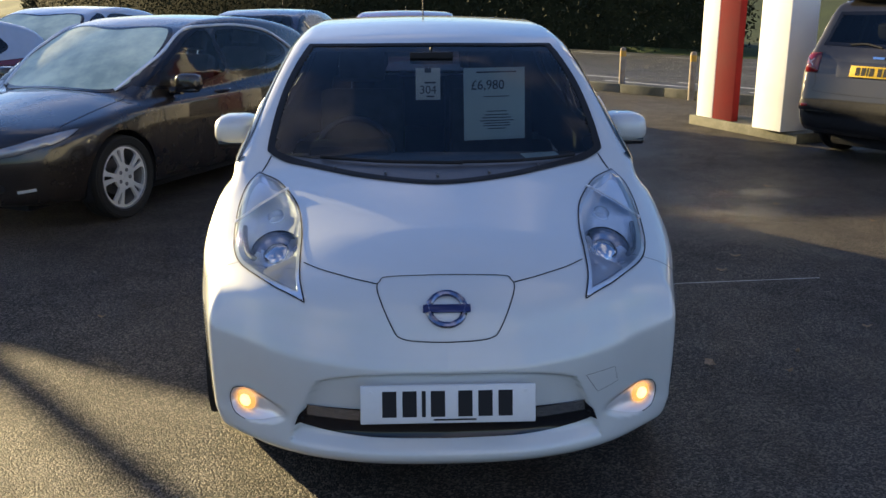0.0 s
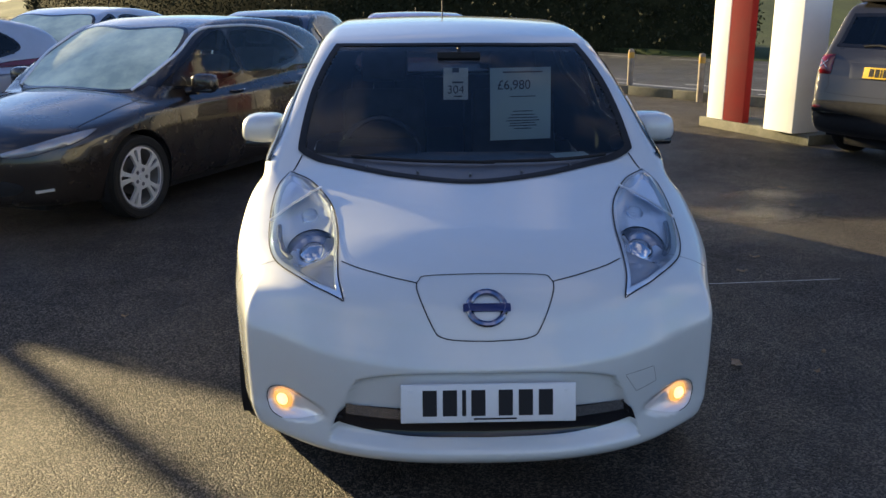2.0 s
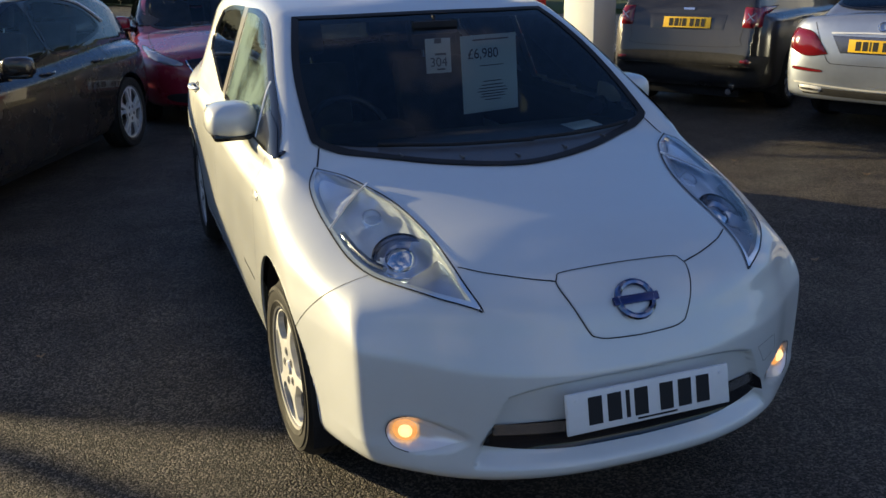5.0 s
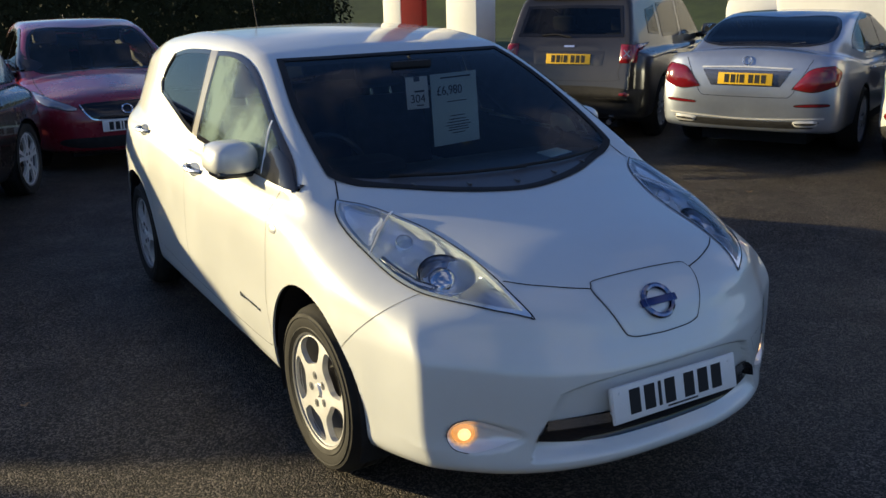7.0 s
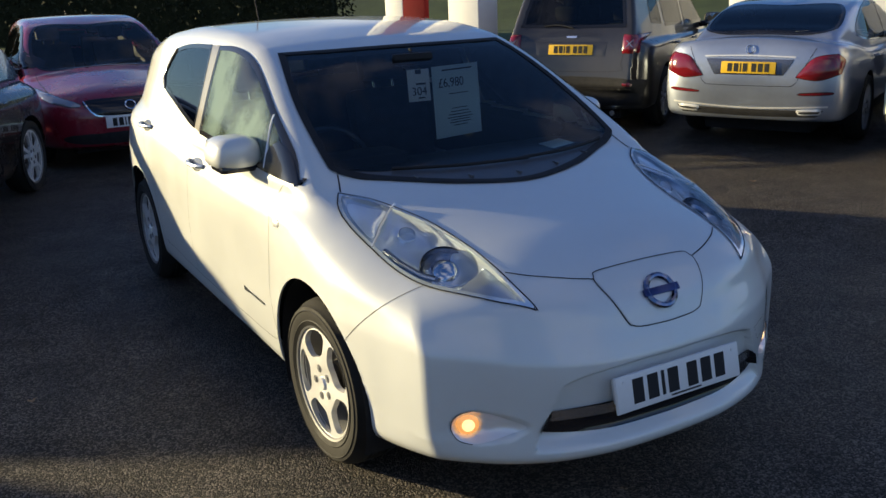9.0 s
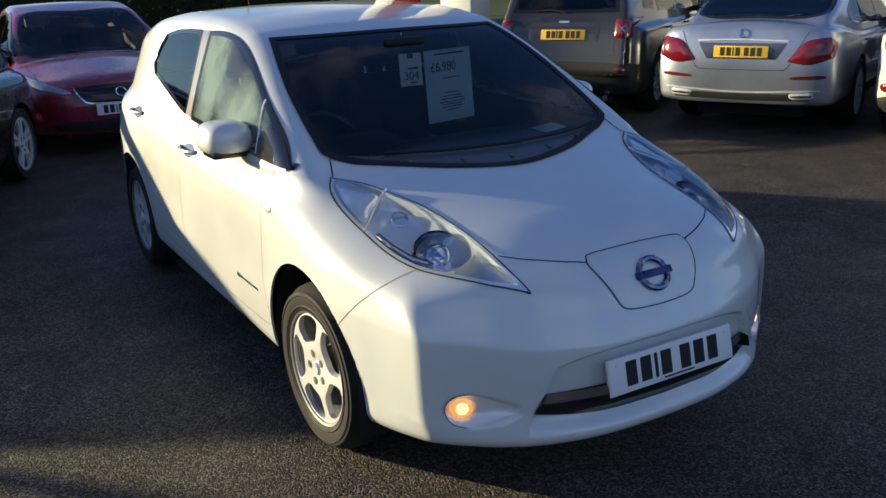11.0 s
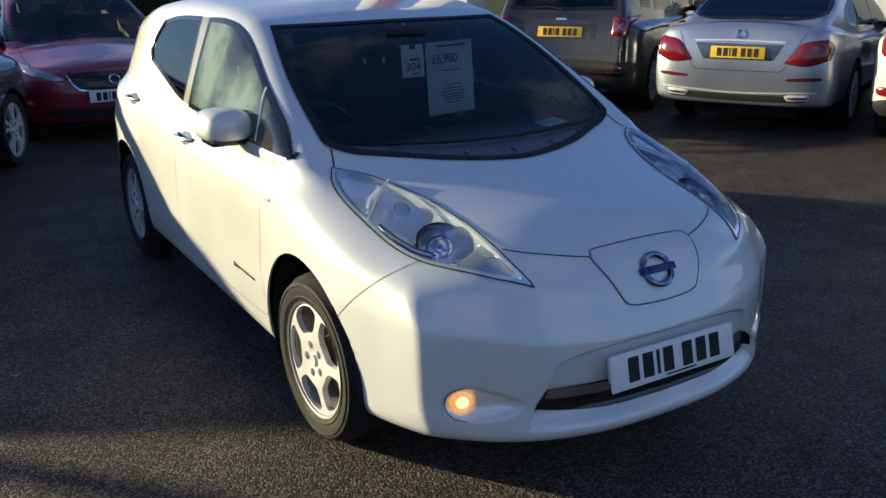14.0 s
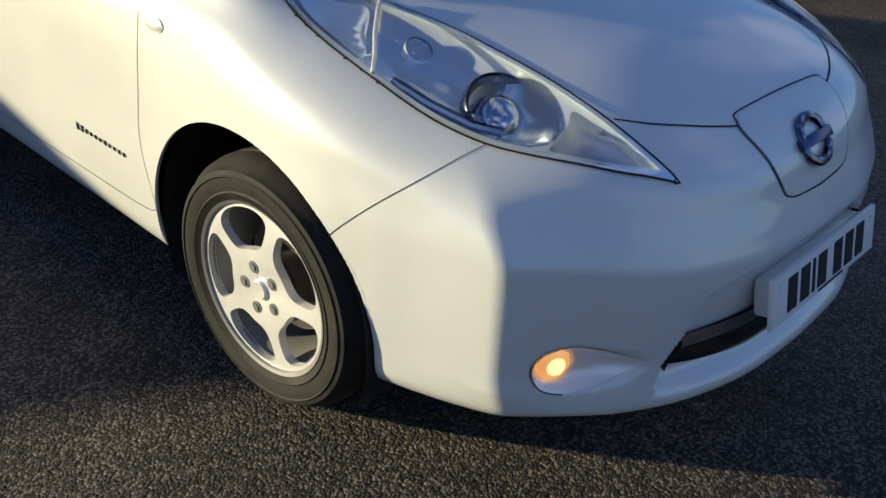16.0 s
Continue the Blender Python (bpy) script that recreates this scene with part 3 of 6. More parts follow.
    cyl(bm, (-0.10, 0, 0), (-0.115, 0, 0), 0.14, n=40)
    cyl(bm, (-0.06, 0, 0), (-0.10, 0, 0), 0.07, n=32)
    out.append(("brake_disc", bm, STEEL))
    bm = bmesh.new()
    box(bm, (-0.105, 0.12, 0.05), (0.05, 0.06, 0.13), 0.012)
    out.append(("brake_caliper", bm, STEEL))
    for k in range(5):
        a = 2 * math.pi * (k + 0.5) / 5
        bm = bmesh.new()
        y, z = 0.057 * math.cos(a), 0.057 * math.sin(a)
        cyl(bm, (-0.02, y, z), (-0.0035, y, z), 0.0095, n=6)
        cyl(bm, (-0.02, y, z), (-0.0065, y, z), 0.0155, n=16)
        out.append(("wheel_nut", bm, BARREL))
    return [(n, finish(n, b, m), m) for n, b, m in out]


def finish(name, bm, material):
    me = bpy.data.meshes.new(name)
    bm.to_mesh(me)
    bm.free()
    me.materials.append(material)
    me.polygons.foreach_set("use_smooth", [True] * len(me.polygons))
    me.update()
    me.set_sharp_from_angle(angle=radians(35))
    return me


def add_wheels(car, s, made, x, liner=True):
    """Four wheels with their parts under the car; each turned a little differently."""
    a, b = s["axles"]
    bm = bmesh.new()
    box(bm, (0, (a + b) / 2, 0.205), (1.50, b - a - 0.86, 0.13), 0.02)
    box(bm, (0, (a + b) / 2, 0.225), (1.06, s["length"] - 0.5, 0.15), 0.02)
    part("underbody", bm, PLASTIC, car)
    for yc, ya in zip(s["axles"], s.get("arches", s["axles"])):
        for sd in (-1, 1):
            names = {n: m for n, m, _ in made}
            turn = pose(sd * x, yc, s["hub"], 0, 0, (0 if sd > 0 else 180) + (s.get("steer", 0.0) if yc < 2 else 0.0)) @ pose(0, 0, 0, random.uniform(0, 70) if sd > 0 else s.get("spin", 18.0))
            w = new("wheel", names["rim"])
            w.parent, w.matrix_basis = car, turn
            for n, m, _ in made:
                if n != "rim":
                    o = new(n, m)
                    o.parent = w
                    if n == "tread":
                        tagged(o, "dark rubber tread blocks round the tyre", kind="stuff")
            if liner:
                bm = bmesh.new()
                k, r = 28, s["arch"] - 0.004
                a, b = [], []
                for i in range(k + 1):
                    t = math.pi * (-0.12 + 1.24 * i / k)
                    a.append(bm.verts.new((sd * (x - 0.012), ya + r * math.cos(t), s["hub"] + r * math.sin(t))))
                    b.append(bm.verts.new((sd * (x - 0.34), ya + r * math.cos(t), s["hub"] + r * math.sin(t))))
                for i in range(k):
                    bm.faces.new((a[i], a[i + 1], b[i + 1], b[i]))
                bm.faces.new(b)
                part("wheel_arch_liner", bm, PLASTIC, car)


def mirror_part(car, sd, at, material, size=(0.24, 0.12, 0.17), cap=True):
    """A door mirror: a rounded painted shell on a black foot, with a mirror glass."""
    x, y, z = at
    bm = bmesh.new()
    bmesh.ops.create_uvsphere(bm, u_segments=24, v_segments=16, radius=0.5)
    for v in bm.verts:
        c = v.co
        c.x, c.y, c.z = (math.copysign(abs(2 * t) ** 0.62, t) * 0.5 for t in c)
        c.z *= 1.0 if c.z > 0 else 0.9
        if c.y > 0.2:
            c.y = 0.2 + (c.y - 0.2) * 0.25
        c.x, c.y, c.z = c.x * size[0] * (1 - 0.12 * (c.z)), c.y * size[1] * 1.3, c.z * size[2] + 0.015 * sd * 0
        c.y += 0.10 * abs(c.x) * (1 if c.x * sd > 0 else 0.2)
    bmesh.ops.translate(bm, verts=bm.verts, vec=(x, y, z))
    h = part("mirror_housing", bm, material, car)
    bm = bmesh.new()
    box(bm, (x, y + size[1] * 0.33, z), (size[0] * 0.84, 0.006, size[2] * 0.8), 0.002)
    part("mirror_glass", bm, CHROME, h)
    bm = bmesh.new()
    box(bm, (x, y - size[1] * 0.10, z - size[2] * 0.40), (size[0] * 0.80, size[1] * 0.84, size[2] * 0.24), 0.016)
    part("mirror_base", bm, GLOSSBLACK, h)
    bm = tube([(x - sd * 0.07, y + 0.0, z - size[2] * 0.42), (x - sd * 0.12, y, z - size[2] * 0.45), (x - sd * 0.165, y - 0.05, z - size[2] * 0.50)], 0.036, 12)
    part("mirror_foot", bm, GLOSSBLACK, h)
    return h


def seat_parts(car, x, y, z=0.52, back=1.0, name="seat"):
    """A car seat: cushion, backrest and headrest on two posts."""
    bm = bmesh.new()
    box(bm, (x, y + 0.02, z), (0.5, 0.5, 0.16), 0.05)
    s = part("seat", bm, CLOTH, car)
    bm = bmesh.new()
    m = Matrix.Translation((x, y + 0.27, z + 0.02)) @ Matrix.Rotation(radians(-18), 4, "X")
    box(bm, (0, 0, 0.29), (0.48, 0.13, 0.62), 0.05, m)
    part("backrest", bm, CLOTH, s)
    bm = bmesh.new()
    box(bm, (0, 0.0, 0.73), (0.27, 0.10, 0.17), 0.04, m)
    part("headrest", bm, CLOTH, s)
    for dx in (-0.06, 0.06):
        part("headrest_post", cyl(bmesh.new(), m @ Vector((dx, 0, 0.58)), m @ Vector((dx, 0, 0.68)), 0.007, n=8), CHROME, s)
    return s


def plate(name, car, centre, m, colour, group_bars, w=0.52, h=0.111):
    """A number plate on its backing; its characters are plain bars."""
    bm = bmesh.new()
    box(bm, (0, 0, 0), (w, 0.006, h), 0.0025, m)
    ob = part(name, bm, colour, car)
    x = -w * 0.385
    for k, ww in enumerate(group_bars):
        if ww > 0:
            part("character_bar", box(bmesh.new(), (x + ww / 2, -0.0035, 0), (ww * 0.86, 0.003, 0.079), 0, m), SEAM, ob)
            x += ww + 0.011
        else:
            x += 0.022
    return ob


BARS = (0.05, 0.05, 0.014, 0.05, 0, 0.05, 0.05, 0.05)
m_ = mat("plate_white", (0.75, 0.76, 0.76), 0.35)
PLATEWHITE = varied(*m_, (0.70, 0.71, 0.71), (0.78, 0.78, 0.78), 5)
# darker silver imitates the shade inside the saloon's plate recess
RECESS_SHADE = mat("painted_recess_shade", (0.16, 0.17, 0.20), 0.25, 0.8)[0]
m_ = mat("plate_yellow", (0.80, 0.48, 0.02), 0.35)
PLATEYELLOW = varied(*m_, (0.72, 0.42, 0.015), (0.82, 0.50, 0.03), 5)


def band(sk, outline, d, way, side=1, lift=0.002, rows=3):
    """A closed band of width d inside an outline, laid on the skin. Returns (verts, faces, normals)."""
    loops = [inset(outline, d * k / (rows - 1)) for k in range(rows)]
    q = np.concatenate(loops)
    p = sk.lay(q, way, side)
    nr = sk.normal(p)
    k = len(outline)
    faces = [(r * k + i, r * k + (i + 1) % k, (r + 1) * k + (i + 1) % k, (r + 1) * k + i) for r in range(rows - 1) for i in range(k)]
    v = p + nr * lift
    c = np.cross(v[faces[0][1]] - v[faces[0][0]], v[faces[0][2]] - v[faces[0][0]])
    if c @ nr[faces[0][0]] < 0:
        faces = [f[::-1] for f in faces]
    return v, faces, nr


def window(car, sk, name, outline, way, side=1, glass_mat=None, border=0.03, cell=0.06, lift=0.002):
    """A pane with its black border, as a part with a sub-part."""
    w = sheet(name, sk.patch(inset(outline, border * 0.85), way, side, cell, lift), glass_mat or GLASS, car)
    w.visible_shadow = False
    sheet("window_seal", band(sk, outline, border, way, side, lift + 0.002), GLOSSBLACK, w)
    return w


def mirrored(ol):
    return np.array([(-a, b) for a, b in ol])


def bars_pose(sk, way, x, z, proud=0.012):
    """The pose of a plate on the skin's middle: its face looks outwards."""
    p = sk.lay(np.array([[x, z], [x, z + 0.05]]), way)
    tilt = math.degrees(math.atan2(p[1][1] - p[0][1], 0.05))
    if way == "front":
        return pose(x, p[0][1] - proud, z, -tilt, 0, 0)
    return pose(x, p[0][1] + proud, z, tilt, 0, 180)


def build_car(name, label, s, colour, at, group="", fine=(150, 190), style="slim", rear=None, glass_mat=None, details=None, spokes=10):
    """A parked car: shell, panes, wheels, mirrors, lamps and plate, under one empty at its base."""
    car = new(name)
    car.empty_display_size = 0.3
    tagged(car, label, "car", group)
    sk = make_skin(s)
    side_ols = [spline(o, 6) for o in s["windows"]]
    ws = spline(s["screen"], 8)
    holes = [("side", sd, inset(o, 0.012)) for o in side_ols for sd in (-1, 1)] + [("top", 1, inset(ws, 0.015))]
    back = spline(s["rearscreen"], 8) if "rearscreen" in s else None
    if back is not None:
        holes.append((s.get("rearway", "back"), 1, inset(back, 0.012)))
    p, nr, q, c, keep, lab = split_shell(sk, s, *fine, holes, lambda c: np.zeros(len(c), int))
    part("body", submesh("body", p, nr, q[keep], colour), colour, car)
    cab = keep & (c[:, 2] > 0.6)
    part("interior_trim", submesh("interior_trim", p - nr * 0.03, -nr, q[cab][:, ::-1], LINING), LINING, car)
    for o in side_ols:
        for sd in (-1, 1):
            window(car, sk, "side_window", o, "side", sd, glass_mat or TINT, 0.028, 0.08)
    window(car, sk, "windscreen", ws, "top", 1, s.get("screen_glass", glass_mat or GLASS), 0.035, 0.08)
    if back is not None:
        window(car, sk, "rear_window", back, s.get("rearway", "back"), 1, TINT, 0.035, 0.08)
    bm = bmesh.new()
    box(bm, (0, s["cabin"][0] + 0.15, 0.82), (1.35, 0.55, 0.16), 0.05)
    part("dashboard", bm, PLASTIC, car)
    bm = bmesh.new()
    box(bm, (0, s["length"] / 2, 0.30), (1.45, s["length"] * 0.55, 0.06), 0.01)
    part("floor_pan", bm, PLASTIC, car)
    for x in (-0.36, 0.36):
        seat_parts(car, x, s["cabin"][1], s.get("sit", 0.55))
        seat_parts(car, x, s["cabin"][1] + 0.85, s.get("sit", 0.55) + 0.02)
    add_wheels(car, s, wheel_mesh_parts(s["hub"], 0.215, s.get("rim", 0.228), style, spokes, s.get("twist", 0.0)), s["track"])
    for sd in (-1, 1):
        mirror_part(car, sd, (sd * s["mirror"][0], s["mirror"][1], s["mirror"][2]), s.get("mirror_mat", colour), (0.22, 0.11, 0.15))
    if details:
        details(car, sk, s)
    car.matrix_world = at
    return car


def hatch(length=4.37, width=1.80, height=1.46, wb=2.66, fo=0.87, **kw):
    """Profile of an ordinary five-door hatchback."""
    k, w, h = length / 4.37, width / 1.80, height / 1.46
    s = dict(length=length, axles=(fo, fo + wb), hub=0.322, arch=0.365, bow=0.14, rcrown=0.06, lean=0.42, plan=(2.6, 0.75, 2.8, 0.6), floor=0.2,
             side=((0.15, 0.76 * w), (0.22, 0.83 * w), (0.35, 0.872 * w), (0.6, 0.892 * w), (0.8, 0.885 * w), (0.92, 0.86 * w), (1.1, 0.78 * w), (1.3, 0.68)),
             nose=((0.18, 0.12), (0.26, 0.02), (0.5, 0.0), (0.62, 0.02), (0.72, 0.09), (0.8, 0.2), (0.9, 0.5)),
             tail=((0.2, length - 0.06), (0.45, length), (0.75, length - 0.03), (1.0, length - 0.12), (1.25, length - 0.3), (1.5, length - 0.55)),
             deck=((0.0, 0.62), (0.1, 0.72), (0.25, 0.79), (0.6, 0.865), (1.15, 0.945), (1.4, 0.96), (2.4, 0.99), (3.4, 1.03), (length, 1.0)),
             crown=((0, 0.10), (1.0, 0.09), (4.4, 0.1)),
             roof=((0.7, -1.0), (0.9, 0.70), (1.1, 0.90), (1.3, 1.02 * h), (1.7, 1.245 * h), (2.05, 1.395 * h), (2.4, 1.45 * h), (2.8, 1.46 * h), (3.3, 1.43 * h), (3.8, 1.35 * h), (4.0, 1.28 * h), (4.3, 0.7), (4.4, -1.0)),
             gw=((1.0, 0.79 * w), (1.6, 0.82 * w), (3.0, 0.81 * w), (4.0, 0.73 * w), (4.4, 0.6)),
             windows=(((1.32, 0.95), (2.36, 0.985), (2.34, 1.345 * h), (2.1, 1.34 * h), (1.75, 1.18 * h)), ((2.44, 0.985), (3.2, 1.03), (3.5, 1.13), (3.2, 1.30 * h), (2.44, 1.35 * h))),
             screen=((-0.66, 1.28), (0, 1.12), (0.66, 1.28), (0.55, 2.02), (0, 1.95), (-0.55, 2.02)),
             rearscreen=((-0.52, 1.02), (0.52, 1.02), (0.46, 1.26 * h), (-0.46, 1.26 * h)),
             cabin=(1.4, 2.05), track=0.885 * w, mirror=(0.98 * w, 1.62, 0.98))
    s.update(kw)
    return s


def stretched(s, k):
    """The same profile with every length along y multiplied by k."""
    def along(c):
        return tuple((y * k, *v) for y, *v in c)
    for key in ("deck", "crown", "roof", "gw"):
        s[key] = along(s[key])
    return s


# ---- the white electric hatchback ----
def mouth(x, z):
    """How deep the skin of the nose is pressed in: the mouth round the plate and the fog lamp pockets."""
    def step(t):
        t = np.clip(t, 0, 1)
        return t * t * (3 - 2 * t)
    up = 0.562 - 0.022 * (x / 0.35) ** 4 - np.clip(x - 0.40, 0, None) * 1.6
    m = step((up - z) / 0.022) * step((z - 0.292) / 0.055) * step((0.545 - x) / 0.08)
    u = (x - 0.640) / np.where(x > 0.640, 0.078, 0.150)
    v = (z - 0.386) / (0.062 * np.clip(1.0 + u * 0.25, 0.6, 1))
    return 0.028 * m + 0.036 * step((1.0 - np.sqrt(u * u + v * v)) / 0.60)


LEAF = dict(recess=mouth, length=4.42, axles=(0.921, 3.621), hub=0.316, spin=74.0, steer=2.5, arch=0.392, arches=(0.948, 3.628), flare=0.010, floor=0.215, bow=0.03, rcrown=0.06, lean=0.38,
            plan=(2.5, 0.88, 2.6, 0.7), brow=0.055, crest=2.6,
            corner=(((0.0, 0.0), (0.2, 0.0085), (0.4, 0.052), (0.55, 0.122), (0.655, 0.199), (0.72, 0.243), (0.775, 0.278), (0.82, 0.308), (0.95, 0.40)),
                    ((0.0, 0.695), (0.20, 0.750), (0.35, 0.793), (0.45, 0.819), (0.56, 0.847), (0.70, 0.871), (0.90, 0.878), (4.5, 0.878))),
            side=((0.12, 0.76), (0.20, 0.83), (0.30, 0.866), (0.5, 0.878), (0.75, 0.880), (0.9, 0.872), (1.0, 0.855), (1.1, 0.82), (1.3, 0.70)),
            nose=((0.17, 0.16), (0.23, 0.05), (0.285, -0.006), (0.38, 0.010), (0.50, 0.010), (0.56, 0.014), (0.60, 0.029), (0.66, 0.056), (0.74, 0.09), (0.80, 0.155), (0.95, 0.5)),
            tail=((0.2, 4.36), (0.4, 4.42), (0.7, 4.41), (1.0, 4.33), (1.2, 4.2), (1.5, 4.0)),
            deck=((0.0, 0.68), (0.1, 0.785), (0.2, 0.842), (0.3, 0.868), (0.6, 0.934), (0.84, 0.987), (1.05, 1.035), (1.6, 1.05), (2.3, 1.075), (3.0, 1.13), (3.8, 1.17), (4.2, 1.16), (4.45, 1.0)),
            crown=((0.0, 0.12), (0.3, 0.14), (1.0, 0.08), (1.6, 0.10), (4.4, 0.12)),
            roof=((0.4, -1.0), (0.6, 0.70), (0.84, 0.90), (1.02, 1.018), (1.4, 1.228), (1.85, 1.442), (2.0, 1.487), (2.4, 1.535), (2.9, 1.547), (3.4, 1.512), (3.9, 1.435), (4.05, 1.40), (4.25, 1.1), (4.4, 0.5), (4.45, -1.0)),
            gw=((0.9, 0.80), (1.3, 0.83), (2.2, 0.835), (3.0, 0.835), (3.4, 0.835), (3.8, 0.795), (4.1, 0.735), (4.4, 0.63)))

# ---- leaf build
def leaf_label(c):
    """Which panel a face of the white car belongs to."""
    x, y, z = np.abs(c[:, 0]), c[:, 1], c[:, 2]
    lab = np.zeros(len(c), int)
    bonnet = inside(BONNET, np.stack([x, y], -1)) & (z > 0.6)
    seam = curve(((0.30, 0.90), (0.438, 0.791), (0.485, 0.742), (0.60, 0.635), (0.70, 0.50)))
    bumper = ~bonnet & (y < 0.66) & ((z < seam(y)) | (x < 0.5))
    wing = ~bonnet & ~bumper & (y < 1.33) & (x > 0.58) & (z < 1.06)
    door1 = (y >= 1.33) & (y < 2.5) & (z < 1.08) & (x > 0.7) & (z > 0.33)
    door2 = (y >= 2.5) & (y < 3.33) & (z < 1.2) & (x > 0.7) & (z > 0.33)
    top = (z > 1.40) & (x < 0.56) & (y > 1.8) & (y < 4.0)
    rear = (y > 4.0) & ~(x > 0.75)
    for k, m in enumerate((bonnet, bumper, wing, door1, door2, top, rear), 1):
        lab[m] = k
    return lab


BONNET = np.array([(-0.01, 0.196), (0.19, 0.196), (0.212, 0.168), (0.34, 0.227), (0.458, 0.307), (0.475, 0.40), (0.49, 0.55), (0.53, 0.72), (0.60, 0.92), (0.66, 1.05), (0.63, 1.13),
                   (0.52, 1.036), (0.30, 0.886), (-0.01, 0.805)])
LAMP = ((-0.440, 0.157, 1), (-0.498, 0.200), (-0.554, 0.250), (-0.639, 0.353), (-0.690, 0.440), (-0.722, 0.55), (-0.738, 0.69), (-0.746, 0.83), (-0.737, 0.95), (-0.700, 1.03, 1),
        (-0.62, 0.945), (-0.56, 0.83), (-0.51, 0.69), (-0.480, 0.51), (-0.470, 0.36), (-0.461, 0.24))
SCREEN = ((-0.664, 1.122), (-0.60, 1.072), (-0.52, 1.026), (-0.29, 0.886), (0, 0.808), (0.29, 0.886), (0.52, 1.026), (0.60, 1.072), (0.664, 1.122), (0.682, 1.19), (0.655, 1.53), (0.572, 1.90, 1),
          (0.32, 1.862), (0, 1.848), (-0.32, 1.862), (-0.572, 1.90, 1), (-0.655, 1.53), (-0.682, 1.19))
GLASSLOW = ((-0.640, 1.130), (-0.478, 1.075), (-0.16, 1.006), (0, 0.992), (0.16, 1.006), (0.478, 1.075), (0.640, 1.130), (0.662, 1.19), (0.637, 1.53), (0.556, 1.882, 1),
            (0.32, 1.848), (0, 1.834), (-0.32, 1.848), (-0.556, 1.882, 1), (-0.637, 1.53), (-0.662, 1.19))
DOORGLASS = ((1.135, 1.012, 1), (1.8, 1.026), (2.40, 1.05, 1), (2.425, 1.25), (2.43, 1.455, 1), (2.22, 1.458), (2.0, 1.432), (1.80, 1.365), (1.52, 1.228), (1.27, 1.105))
REARGLASS = ((2.50, 1.062, 1), (2.66, 1.085), (3.0, 1.15), (3.25, 1.198, 1), (3.315, 1.25), (3.28, 1.33), (3.19, 1.408, 1), (3.0, 1.437), (2.8, 1.450), (2.55, 1.455, 1))

LENSCHROME = mat("lamp_reflector", (0.80, 0.90, 1.0), 0.14, 0.5, Coat_Weight=1.0)[0]
PEARLCHROME = mat("pale_reflector", (0.80, 0.90, 1.0), 0.2, 0.2, Coat_Weight=1.0)[0]
BEZEL = mat("grey_bezel", (0.45, 0.52, 0.62), 0.2, 0.5, Coat_Weight=1.0)[0]
SATIN = mat("satin_silver", (0.78, 0.79, 0.80), 0.3, 0.3, Coat_Weight=0.6)[0]
STRIP = mat("bright_strip", (0.36, 0.35, 0.35), 0.2, 0.85)[0]
# brown-grey stands in for sun reflected on black gloss trim
POST_SHEEN = mat("post_trim_sheen", (0.16, 0.14, 0.115), 0.3, 0.0, Coat_Weight=0.6)[0]
EMBLEM = mat("emblem_chrome", (0.16, 0.18, 0.26), 0.12, 1.0)[0]
DARKCHROME = mat("dark_chrome", (0.30, 0.33, 0.39), 0.2, 1.0)[0]
BADGEBLUE = mat("badge_blue", (0.03, 0.045, 0.13), 0.2, 0.6)[0]
m_, n_, l_, b_ = mat("fog_glow", (0.75, 0.42, 0.16), 0.2, 0.3, Emission_Strength=0.42)
b_.inputs["Emission Color"].default_value = (1.0, 0.46, 0.13, 1)
GLOW = m_
m_, n_, l_, b_ = mat("fog_bulb", (1.0, 0.75, 0.4), 0.3, Emission_Strength=0.9)
b_.inputs["Emission Color"].default_value = (1.0, 0.62, 0.26, 1)
BULB = m_
m_ = mat("card_paper", (0.72, 0.78, 0.77), 0.7)
PAPER = varied(*m_, (0.60, 0.74, 0.76), (0.66, 0.80, 0.82), 3)
m_ = mat("cowl_plastic", (0.05, 0.05, 0.054), 0.35, Specular_IOR_Level=0.8)
COWL = varied(*m_, (0.050, 0.051, 0.056), (0.070, 0.071, 0.078), 20, rough=(0.28, 0.4), bump=0.1, bump_scale=400)
INK = mat("ink", (0.05, 0.06, 0.08), 0.7)[0]


def lettering(name, text, size, m, material, parent):
    """Flat letters, as a mesh, at pose m (their face looks along +z of m)."""
    cu = bpy.data.curves.new(name, "FONT")
    cu.body, cu.size, cu.extrude = text, size, 0.0006
    cu.align_x, cu.align_y = "CENTER", "CENTER"
    ob = new(name, cu)
    dg = bpy.context.evaluated_depsgraph_get()
    me = bpy.data.meshes.new_from_object(ob.evaluated_get(dg))
    bpy.data.objects.remove(ob)
    me.materials.clear()
    me.materials.append(material)
    me.transform(m)
    return part(name, me, material, parent)


